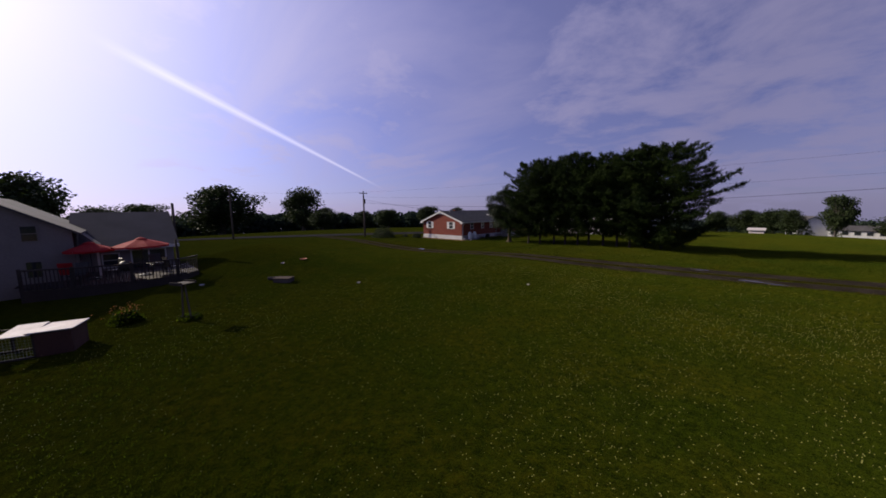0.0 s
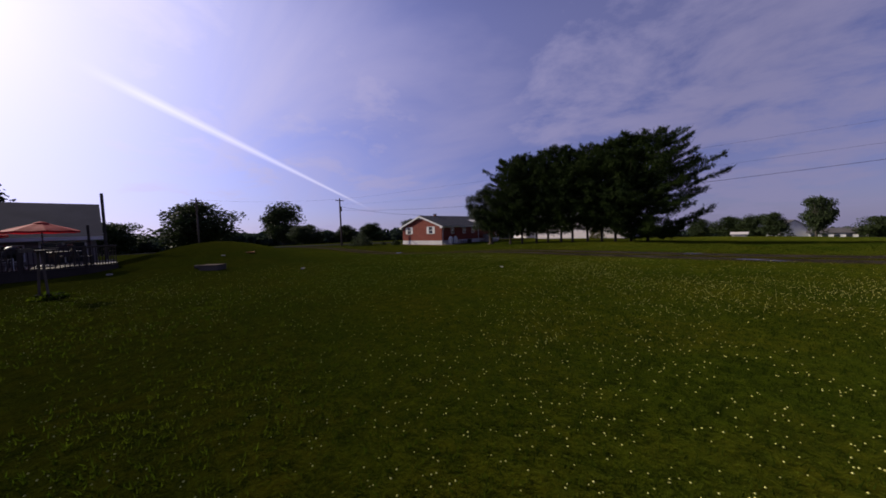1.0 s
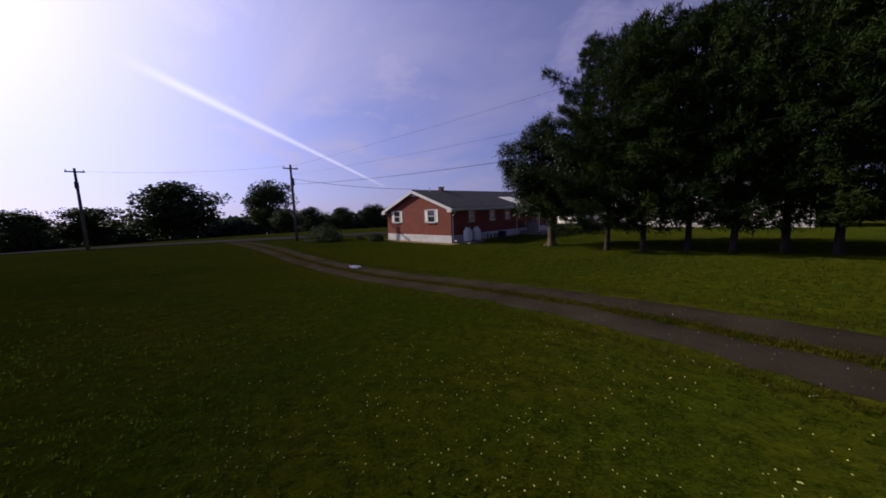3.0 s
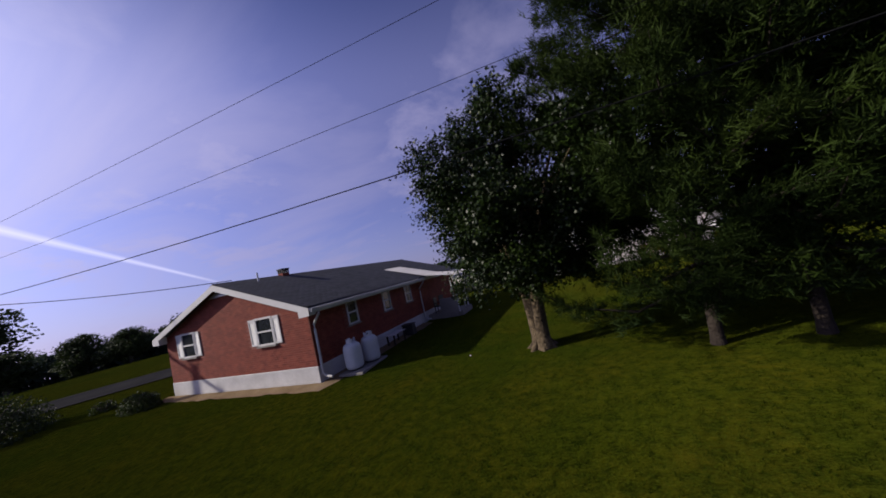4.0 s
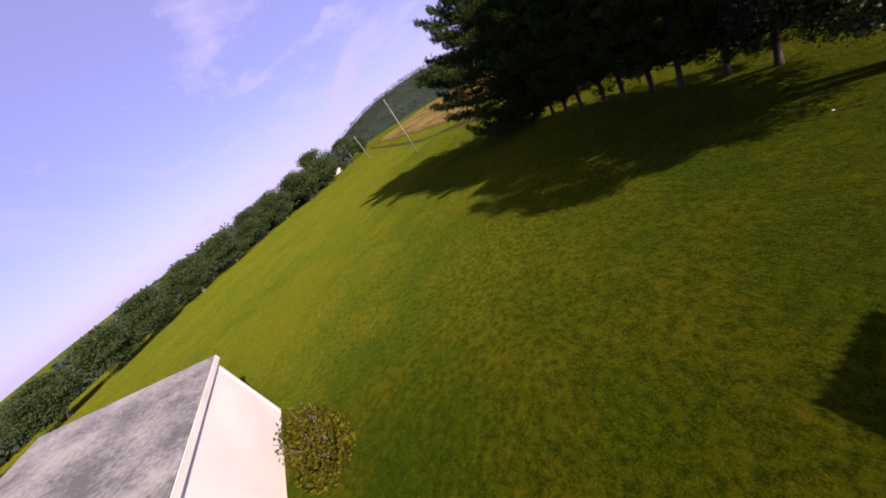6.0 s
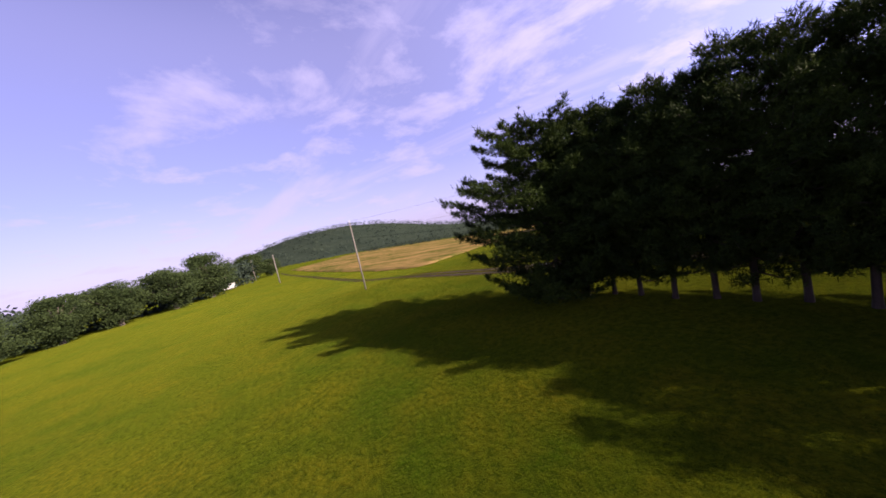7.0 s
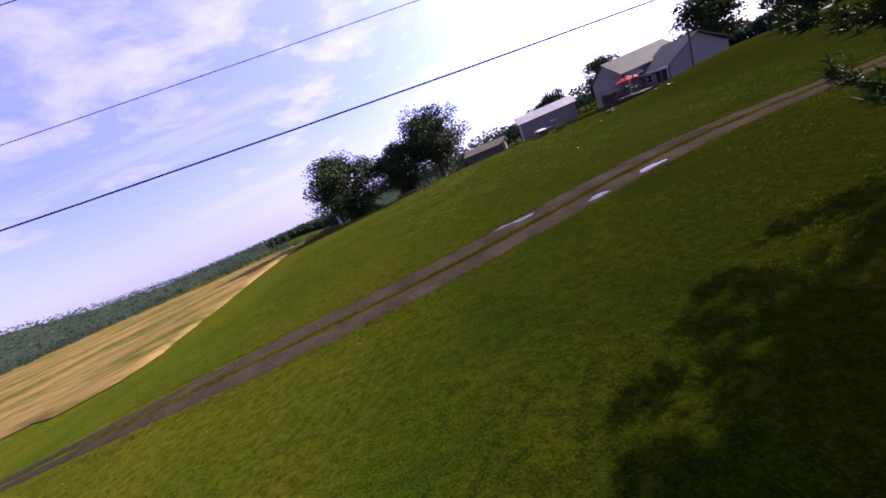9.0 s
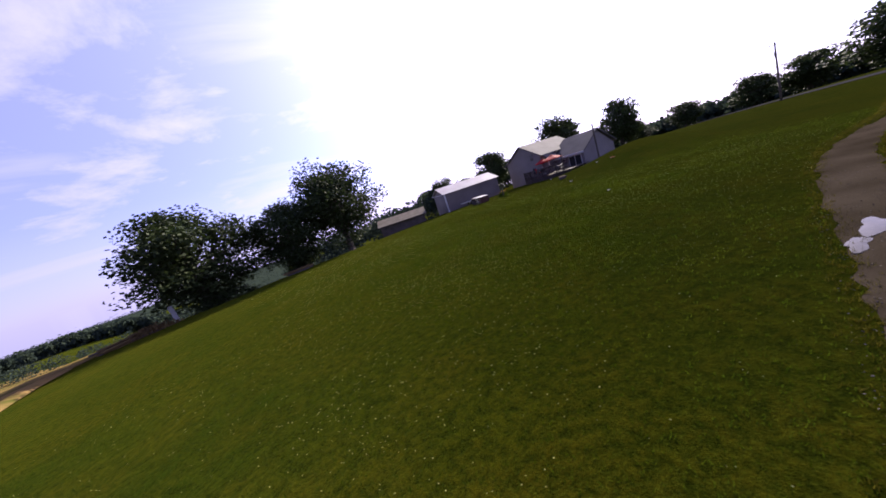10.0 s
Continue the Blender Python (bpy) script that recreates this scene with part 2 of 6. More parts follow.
SILVER = mat("galvanised_metal", (0.45, 0.45, 0.46), (0.6, 0.6, 0.6), 4, 40, 0.4, 0.1, 0.002, metal=0.8)
CONCRETE = mat("concrete", (0.19, 0.17, 0.15), (0.28, 0.255, 0.225), 1.5, 40, 0.9, 0.4, 0.006)
DIRT = mat("bare_earth", (0.15, 0.105, 0.062), (0.25, 0.185, 0.115), 1.2, 30, 0.95, 0.6, 0.02, spec=0.0)
TANK = mat("tank_paint", (0.56, 0.57, 0.59), (0.66, 0.67, 0.68), 2, 30, 0.35, 0.05, 0.002)
DARK = mat("dark_plastic", (0.02, 0.02, 0.022), (0.04, 0.04, 0.042), 3, 30, 0.5, 0.1, 0.002)
SIDING = mat("barn_metal_siding", (0.50, 0.45, 0.43), (0.58, 0.53, 0.51), 0.4, 12, 0.6, 0.1, 0.003)
BARNROOF = mat("barn_roof", (0.075, 0.073, 0.076), (0.22, 0.212, 0.212), 0.7, 9, 0.7, 0.3, 0.01, wide=0.32)
PORCHROOF = mat("awning_metal", (0.46, 0.44, 0.44), (0.56, 0.54, 0.54), 0.8, 20, 0.45, 0.1, 0.003)
NEEDLE = mat("pine_needles", (0.007, 0.017, 0.003), (0.030, 0.048, 0.006), 0.5, 2.2, 0.7, 0, island=0.3, leaf=0.12, spec=0.1)
PINEBARK = mat("pine_bark", (0.020, 0.0145, 0.011), (0.045, 0.034, 0.026), 2, 22, 0.95, 0.9, 0.03)
LEAF = mat("maple_leaves", (0.003, 0.008, 0.0012), (0.024, 0.042, 0.006), 0.5, 5, 0.42, 0, island=0.6, leaf=0.10, spec=0.18)
BARK = mat("maple_bark", (0.030, 0.020, 0.011), (0.150, 0.112, 0.066), 2.2, 13, 0.95, 1.0, 0.05, wide=0.4)
FARLEAF = mat("broad_leaves", (0.020, 0.033, 0.009), (0.042, 0.058, 0.015), 0.25, 2, 0.7, 0, island=0.35, leaf=0.2, spec=0.2)
FARBARK = mat("grey_bark", (0.06, 0.05, 0.04), (0.11, 0.09, 0.075), 1.5, 14, 0.95, 0.6, 0.02)
# leaves for the far field trees, distance haze mixed in as a paler, bluer tone
HAZYLEAF = mat("hazed_field_edge_leaves", (0.036, 0.056, 0.022), (0.062, 0.084, 0.032), 0.25, 2, 0.8, 0, island=0.15, leaf=0.4, spec=0.0)
# horizon woods and hills: aerial haze is put into this grey-blue green
WOODS = mat("hazed_far_woods", (0.030, 0.044, 0.034), (0.044, 0.060, 0.042), 0.03, 0.3, 1.0, 0, island=0.10, leaf=0.3, spec=0.0)
GREYPOLE = mat("bleached_pole", (0.10, 0.088, 0.080), (0.20, 0.182, 0.168), 1, 30, 0.9, 0.5, 0.008, spec=0.0)
TIMBER = mat("weathered_pole", (0.075, 0.060, 0.052), (0.13, 0.108, 0.096), 1, 30, 0.9, 0.5, 0.008, spec=0.0)
DECKWOOD = mat("deck_timber", (0.030, 0.022, 0.018), (0.060, 0.046, 0.038), 1, 25, 0.85, 0.4, 0.006)
HUTCHWOOD = mat("stained_hutch_timber", (0.050, 0.022, 0.016), (0.090, 0.042, 0.032), 1, 25, 0.85, 0.4, 0.006)
REDCLOTH = mat("umbrella_cloth", (0.40, 0.012, 0.018), (0.50, 0.022, 0.028), 2, 60, 0.8, 0.1, 0.002, leaf=0.35)
HOUSEWALL = mat("grey_siding", (0.15, 0.135, 0.13), (0.21, 0.19, 0.18), 0.6, 14, 0.8, 0.1, 0.004)
GREYROOF = mat("grey_roof", (0.060, 0.055, 0.058), (0.095, 0.088, 0.090), 0.6, 30, 0.9, 0.3, 0.006)
SHEDWALL = mat("tan_metal_siding", (0.12, 0.098, 0.086), (0.18, 0.15, 0.135), 0.5, 12, 0.6, 0.1, 0.003)
SHEDROOF = mat("shed_roof_metal", (0.24, 0.215, 0.21), (0.36, 0.335, 0.33), 0.5, 12, 0.5, 0.1, 0.003)
FLOWER = mat("orange_flowers", (0.50, 0.14, 0.03), (0.62, 0.40, 0.08), 4, 30, 0.8, 0, island=0.3)
PINKISH = mat("faded_panel", (0.50, 0.44, 0.42), (0.68, 0.62, 0.60), 2, 20, 0.7, 0.2, 0.004)
ORANGE = mat("orange_plastic", (0.60, 0.20, 0.08), (0.70, 0.30, 0.14), 3, 20, 0.5, 0)
WIRE = mat("cable_black", (0.012, 0.012, 0.012), (0.02, 0.02, 0.02), 3, 30, 1.0, 0, spec=0.0)
STRAWDIRT = mat("hedge_bank", (0.14, 0.085, 0.045), (0.20, 0.15, 0.06), 0.5, 6, 0.95, 0.6, 0.05, spec=0.0)


# ---- building helpers ----
def link_mesh(name, me, parent=None, label=""):
    ob = new(name, me)
    if parent is not None:
        ob.parent = parent
    if label:
        ob["label"] = label
    return ob


def part(name, bm, material, parent=None, label="", smooth=False):
    me = bpy.data.meshes.new(name)
    bmesh.ops.recalc_face_normals(bm, faces=bm.faces[:]) if len(bm.faces) < 20000 else None
    bm.to_mesh(me)
    bm.free()
    me.materials.append(material)
    if smooth:
        me.shade_smooth()
    return link_mesh(name, me, parent, label)


def raw(name, verts, faces, material, parent=None, label="", smooth=False):
    me = bpy.data.meshes.new(name)
    me.from_pydata(verts, [], faces)
    me.materials.append(material)
    if smooth:
        me.shade_smooth()
    return link_mesh(name, me, parent, label)


def polys(name, co, size, material, parent=None, label=""):
    """A mesh of loose polygons, size corners each, from an array of corner places."""
    co = np.asarray(co, np.float32).reshape(-1, 3)
    k = len(co) // size
    me = bpy.data.meshes.new(name)
    me.vertices.add(len(co))
    me.vertices.foreach_set("co", co.ravel())
    me.loops.add(len(co))
    me.loops.foreach_set("vertex_index", np.arange(len(co), dtype=np.int32))
    me.polygons.add(k)
    me.polygons.foreach_set("loop_start", np.arange(0, len(co), size, dtype=np.int32))
    me.update(calc_edges=True)
    me.materials.append(material)
    return link_mesh(name, me, parent, label)


def thing(name, label, category, at=(0, 0, 0), turn=0.0, group=""):
    ob = new(name)
    ob.empty_display_size = 0.2
    ob.matrix_basis = pose(*at, 0, 0, turn)
    return tagged(ob, label, category, group)


def quad_box(bm, x0, x1, y0, y1, z0, z1, m=None):
    vs = [bm.verts.new((m @ Vector(c)) if m else c) for c in ((x0, y0, z0), (x1, y0, z0), (x1, y1, z0), (x0, y1, z0), (x0, y0, z1), (x1, y0, z1), (x1, y1, z1), (x0, y1, z1))]
    for f in ((3, 2, 1, 0), (4, 5, 6, 7), (0, 1, 5, 4), (1, 2, 6, 5), (2, 3, 7, 6), (3, 0, 4, 7)):
        bm.faces.new([vs[i] for i in f])
    return vs


def boxes(*specs, bevel=0.0):
    bm = bmesh.new()
    for s in specs:
        quad_box(bm, *s)
    if bevel:
        bmesh.ops.bevel(bm, geom=bm.edges[:], offset=bevel, segments=1, affect="EDGES")
    return bm


def tube(bm, points, radii, sides=8, caps=True):
    """A round bar through the points."""
    points = [Vector(p) for p in points]
    rings = []
    for i, p in enumerate(points):
        d = (points[min(i + 1, len(points) - 1)] - points[max(i - 1, 0)]).normalized()
        s = d.cross(Vector((0, 0, 1)) if abs(d.z) < 0.95 else Vector((1, 0, 0))).normalized()
        u = s.cross(d)
        r = radii[i] if isinstance(radii, (list, tuple)) else radii
        rings.append([bm.verts.new(p + (s * math.cos(a) + u * math.sin(a)) * r) for a in (2 * math.pi * k / sides for k in range(sides))])
    for a, b in zip(rings, rings[1:]):
        for k in range(sides):
            bm.faces.new((a[k], a[(k + 1) % sides], b[(k + 1) % sides], b[k]))
    if caps:
        bm.faces.new(rings[0][::-1])
        bm.faces.new(rings[-1])
    return bm


def lathe(bm, rows, sides=20, at=(0, 0)):
    rings = [[bm.verts.new((at[0] + r * math.cos(2 * math.pi * k / sides), at[1] + r * math.sin(2 * math.pi * k / sides), z)) for k in range(sides)] for r, z in rows]
    for a, b in zip(rings, rings[1:]):
        for k in range(sides):
            bm.faces.new((a[k], a[(k + 1) % sides], b[(k + 1) % sides], b[k]))
    bm.faces.new(rings[0][::-1])
    bm.faces.new(rings[-1])
    return bm


def prism(bm, outline, y0, y1, m=None):
    """An outline in x and z, drawn out along y."""
    a = [bm.verts.new((m @ Vector((x, y0, z))) if m else (x, y0, z)) for x, z in outline]
    b = [bm.verts.new((m @ Vector((x, y1, z))) if m else (x, y1, z)) for x, z in outline]
    k = len(a)
    bm.faces.new(a)
    bm.faces.new(b[::-1])
    for i in range(k):
        bm.faces.new((a[i], b[i], b[(i + 1) % k], a[(i + 1) % k]))
    return bm


# ---- the lie of the land ----
def sp(x, w):
    return x if x / w > 40 else w * math.log1p(math.exp(max(-40.0, x / w)))


def gauss(x, y, cx, cy, sx, sy):
    return math.exp(-0.5 * (((x - cx) / sx) ** 2 + ((y - cy) / sy) ** 2))


def ground_z(x, y):
    z = 0.05 + 0.55 * gauss(x, y, 22, -1, 8, 7) - 0.12 * gauss(x, y, 31, -11, 12, 6) + 0.8 * gauss(x, y, 48, 0, 9, 7) + 0.55 * gauss(x, y, 16, -33, 13, 12) - 0.6 * gauss(x, y, -1, -9.5, 9, 4)
    z += 1.55 * gauss(x, y, 1.5, -26.8, 5.2, 3.4)
    z -= 0.032 * (sp(y - 26, 4) - sp(y - 80, 6)) + 0.055 * (sp(x - 42, 5) - 0.62 * sp(x - 64, 8)) + 0.11 * sp(-(y + 48), 5) * math.exp(-(((x - 30) / 60) ** 2))
    # the farm stands on a rise: all but the eastern fields fall away
    away = math.hypot(x - 25, y + 10)
    if away < 40:
        return z
    bearing = math.degrees(math.atan2(x - 25, y + 10))
    fall = 0.058 * (1 - math.exp(-(((bearing - 85) / 45) ** 4)))
    out = min(1.0, max(0.0, away - 250) / 400)
    return z * (1 - out) - 6.0 * out - fall * sp(away - 75, 12)


def steps(*runs):
    return np.concatenate([np.arange(a, b, s) for a, b, s in runs])


def sheet(name, xs, ys, height, material, parent=None):
    n = len(xs)
    verts = [(float(x), float(y), height(float(x), float(y))) for y in ys for x in xs]
    faces = [(j * n + i, j * n + i + 1, (j + 1) * n + i + 1, (j + 1) * n + i) for j in range(len(ys) - 1) for i in range(n - 1)]
    return raw(name, verts, faces, material, parent, smooth=True)


ground = sheet("ground", steps((-2000, -400, 200), (-400, -70, 15), (-70, 112, 1), (112, 400, 8), (400, 2001, 200)),
               steps((-2000, -400, 200), (-400, -66, 10), (-66, 52, 1), (52, 400, 12), (400, 2001, 200)), ground_z, LAWN)
tagged(ground, "gently sloping mown lawn with yellowed patches", "ground", kind="structure")


def line_at(points, x):
    for (x0, y0), (x1, y1) in zip(points, points[1:]):
        if x <= x1:
            u = (x - x0) / (x1 - x0)
            return y0 + (y1 - y0) * u
    return points[-1][1]


DRIVE = [(-30, -9.3), (-16, -8.9), (0, -9.0), (6, -9.2), (10, -9.1), (13, -9.2), (17, -9.8), (21, -10.4), (26, -10.1), (30, -9.4), (35, -8.5), (40, -7.9), (46, -7.6), (55, -8.2), (62, -9.4),
         (74, -12.0), (100, -17.5), (120, -21.5), (160, -30.0), (206, -41.0)]


def drive_y(x):
    return sum(line_at(DRIVE, x + d) * w for d, w in ((-3, 0.2), (-1.5, 0.2), (0, 0.2), (1.5, 0.2), (3, 0.2)))


def ragged(x, k, size):
    return size * (noise.noise((x * 0.9, k, 0)) + 0.8 * noise.noise((x * 3.1, k, 5)))


def track(name, lo, hi, key, label):
    """One wheel track between two offsets from the middle of the drive, with ragged edges."""
    xs = np.concatenate([np.arange(-30, 60, 0.35), np.arange(60, 204, 1.5)])
    verts, faces = [], []
    for i, x in enumerate(xs):
        slope = (drive_y(x + 0.5) - drive_y(x - 0.5))
        wide = math.sqrt(1 + slope * slope)
        grow = 0.64 + 0.30 * max(0.0, min(1.0, (x - 14) / 10)) - 0.52 * max(0.0, min(1.0, (x - 42) / 10))
        a, b = lo * grow + ragged(x, key, 0.16), hi * grow + ragged(x, key + 3, 0.16)
        for k in range(7):
            y = drive_y(x) + (a + (b - a) * k / 6) * wide
            verts.append((x, y, ground_z(x, y) + (0.006 if k in (0, 6) else 0.022)))
    for i in range(len(xs) - 1):
        for k in range(6):
            faces.append((i * 7 + k, (i + 1) * 7 + k, (i + 1) * 7 + k + 1, i * 7 + k + 1))
    return tagged(raw(name, verts, faces, GRAVEL, smooth=True), label, "driveway", kind="structure")


track("driveway_track_1", 0.26, 1.62, 1.0, "worn gravel wheel track of the farm drive, wet in places")
track("driveway_track_2", -1.62, -0.26, 9.0, "worn gravel wheel track of the farm drive beside the grass median")


def ribbon(name, p, d, length, half, material, label, category, lift=0.03):
    d = Vector((d[0], d[1], 0)).normalized()
    s = Vector((-d.y, d.x, 0))
    verts, faces = [], []
    n = int(length / 1.5)
    for i in range(n + 1):
        for k in range(5):
            q = Vector((p[0], p[1], 0)) + d * (i * 1.5) + s * (half * (k - 2) / 2)
            verts.append((q.x, q.y, ground_z(q.x, q.y) + lift))
    for i in range(n):
        for k in range(4):
            faces.append((i * 5 + k, (i + 1) * 5 + k, (i + 1) * 5 + k + 1, i * 5 + k + 1))
    return tagged(raw(name, verts, faces, material, smooth=True), label, category, kind="structure")


ribbon("road", (-33 - 0.62 * 120, -13 - 0.78 * 120), (0.62, 0.78), 175, 2.9, ASPHALT, "grey asphalt country road beside the lawns", "road", 0.06)

FIELD_EDGE = [(52, -78), (53, -62), (54.2, -49), (54.5, -36), (54.7, -26), (55.0, -18.5), (56.5, -16.3), (60, -16.0), (66, -16.8), (75, -18.3), (92, -21.5), (107, -24.3), (123, -27.5), (160, -36), (206, -47)]


def field():
    """Hay field: a fan of strips behind its edge, paler along the rim."""
    verts, faces = [], []
    pts = []
    for (x0, y0), (x1, y1) in zip(FIELD_EDGE, FIELD_EDGE[1:]):
        k = max(2, int(math.hypot(x1 - x0, y1 - y0) / 1.5))
        pts += [(x0 + (x1 - x0) * i / k, y0 + (y1 - y0) * i / k) for i in range(k)]
    far = Vector((99, -112))
    m = 26
    for i, (x, y) in enumerate(pts):
        x, y = x + ragged(i * 0.4, 2, 0.6), y + ragged(i * 0.4, 7, 0.6)
        for j in range(m):
            u = (j / (m - 1)) ** 1.7
            q = Vector((x, y)) + (far - Vector((49, -26))) * u
            lift = 0.06 + (0.35 * min(1, j / 2)) * (0.7 + 0.5 * noise.noise((q.x * 0.3, q.y * 0.3, 3)))
            verts.append((q.x, q.y, ground_z(q.x, q.y) + lift))
    for i in range(len(pts) - 1):
        for j in range(m - 1):
            faces.append((i * m + j, i * m + j + 1, (i + 1) * m + j + 1, (i + 1) * m + j))
    return tagged(raw("hay_field", verts, faces, HAY, smooth=True), "ripe tan hay field with greener streaks", "field", kind="structure")


field()


def puddle(x, y, rx, ry, seed, group="puddles in the drive"):
    rnd = random.Random(seed)
    n = 30
    ph = [rnd.uniform(0, 6.28) for _ in range(4)]
    top = max(ground_z(x + a * rx, y + b * ry) for a in (-1, 0, 1) for b in (-1, 0, 1)) * 0.5 + ground_z(x, y) * 0.5 + 0.035
    verts = [(0, 0, 0)]
    for k in range(n):
        a = 2 * math.pi * k / n
        r = 1 + 0.22 * math.sin(2 * a + ph[0]) + 0.16 * math.sin(3 * a + ph[1]) + 0.1 * math.sin(5 * a + ph[2]) + 0.05 * math.sin(9 * a + ph[3])
        verts.append((rx * r * math.cos(a), ry * r * math.sin(a), ground_z(x + rx * r * math.cos(a), y + ry * r * math.sin(a)) * 0.6 + top * 0.4 - top + 0.012))
    faces = [(0, k + 1, (k + 1) % n + 1) for k in range(n)]
    ob = raw("puddle", verts, faces, WATER, smooth=True)
    ob.matrix_basis = pose(x, y, top)
    return tagged(ob, "shallow rain puddle lying in the gravel track", "puddle", group)


puddle(25.8, -9.0, 0.55, 0.25, 1)
puddle(28.6, -8.5, 0.46, 0.2, 2)
puddle(31.25, -10.25, 0.46, 0.23, 3)
puddle(32.2, -10.4, 0.34, 0.17, 4)
puddle(0.4, -8.3, 0.62, 0.25, 5)


# ---- red brick house ----
HOUSE_W, HOUSE_L, EAVE, PEAK, BASE_TOP = 8.5, 14.6, 2.70, 4.36, 0.64
EAVE_OUT, FRONT_OUT = 0.38, 0.30


def roof_z(x):
    """Height of the roof's top over a place across the house."""
    mid = -HOUSE_W / 2
    return PEAK + 0.03 - (PEAK - EAVE) * abs(x - mid) / (HOUSE_W / 2 + EAVE_OUT)


def brick_field(u0, u1, v0, v1, holes, place, keep, top=None):
    """Bricks in running bond over a wall's face: lists of boxes near (kept single) and the rest."""
    near, rest = [], []
    course, length = 0.0762, 0.2064
    row = 0
    v = v0
    while v + 0.06 < v1:
        u = u0 - (length / 2 if row % 2 else 0)
        while u < u1:
            a, b = max(u, u0) + 0.004, min(u + length, u1) - 0.004
            c, d = v + 0.004, min(v + course, v1) - 0.004
            limit = min(top(a), top(b)) if top else v1
            if b - a > 0.03 and d < limit and not any(a < h1 and b > h0 and c < k1 and d > k0 for h0, h1, k0, k1 in holes):
                (near if keep(a, c) else rest).append((a, b, c, d))
            u += length
        v += course
        row += 1
    return near, rest


def brick_mesh(length, height, thick=0.03):
    bm = bmesh.new()
    quad_box(bm, -length / 2, length / 2, -thick / 2, thick / 2, -height / 2, height / 2)
    bmesh.ops.bevel(bm, geom=[e for e in bm.edges if all(abs(v.co.y + thick / 2) < 1e-6 for v in e.verts)], offset=0.004, segments=1, affect="EDGES")
    me = bpy.data.meshes.new("brick")
    bm.to_mesh(me)
    bm.free()
    me.materials.append(BRICK)
    return me


def joined_bricks(name, items, m, parent, material=None):
    bm_v, bm_f = [], []
    for a, b, c, d in items:
        k = len(bm_v)
        for x, y, z in ((a, -0.012, c), (b, -0.012, c), (b, -0.012, d), (a, -0.012, d), (a, 0.02, c), (b, 0.02, c), (b, 0.02, d), (a, 0.02, d)):
            bm_v.append(tuple(m @ Vector((x, y, z))))
        bm_f += [(k, k + 1, k + 2, k + 3), (k, k + 4, k + 5, k + 1), (k + 1, k + 5, k + 6, k + 2), (k + 2, k + 6, k + 7, k + 3), (k + 3, k + 7, k + 4, k)]
    ob = raw(name, bm_v, bm_f, material or BRICKS, parent)
    ob["kind"] = "stuff"
    return ob


def window_set(parent, m, width, height, shutters, name_label):
    """A sash window with its frame, two panes, sill and louvred shutters; m puts its middle on the wall's face, -y outward."""
    win = new("window")
    win.parent = parent
    win.matrix_parent_inverse = Matrix.Identity(4)
    win.matrix_basis = m
    win["label"] = name_label
    w, h = width / 2, height / 2
    part("window_frame", boxes((-w - 0.05, w + 0.05, -0.05, 0.04, -h - 0.05, -h + 0.01), (-w - 0.05, w + 0.05, -0.05, 0.04, h - 0.01, h + 0.06), (-w - 0.05, -w + 0.012, -0.05, 0.04, -h, h),
                               (w - 0.012, w + 0.05, -0.05, 0.04, -h, h), (-w, w, -0.045, 0.03, -0.03, 0.03)), WHITE, win)
    part("pane", boxes((-w + 0.008, w - 0.008, -0.012, 0.004, 0.025, h - 0.006)), GLASS, win, "dark glass upper pane")
    part("pane", boxes((-w + 0.008, w - 0.008, -0.004, 0.012, -h + 0.006, -0.025)), GLASS, win, "dark glass lower pane")
    part("sill", boxes((-w - 0.1, w + 0.1, -0.10, 0.02, -h - 0.11, -h - 0.052)), CONCRETE, win)
    for side in shutters:
        s = 0.17
        x = side * (w + 0.065 + s)
        bm = boxes((x - s, x + s, -0.045, -0.014, -h - 0.03, -h + 0.05), (x - s, x + s, -0.045, -0.014, h - 0.04, h + 0.04), (x - s, x - s + 0.045, -0.045, -0.014, -h + 0.05, h - 0.04), (x + s - 0.045, x + s, -0.045, -0.014, -h + 0.05, h - 0.04))
        n = 18
        z0, step = -h + 0.05, (2 * h - 0.09) / n
        rows = [(-0.036 if i % 2 == 0 else -0.018, z0 + step * (i // 2 + (0.02 if i % 2 == 0 else 0.9))) for i in range(2 * n)]
        line = [(bm.verts.new((x - s + 0.04, y, z)), bm.verts.new((x + s - 0.04, y, z))) for y, z in rows]
        for (a0, b0), (a1, b1) in zip(line, line[1:]):
            bm.faces.new((a0, b0, b1, a1))
        part("shutter", bm, WHITE, win, "white louvred shutter")
    return win


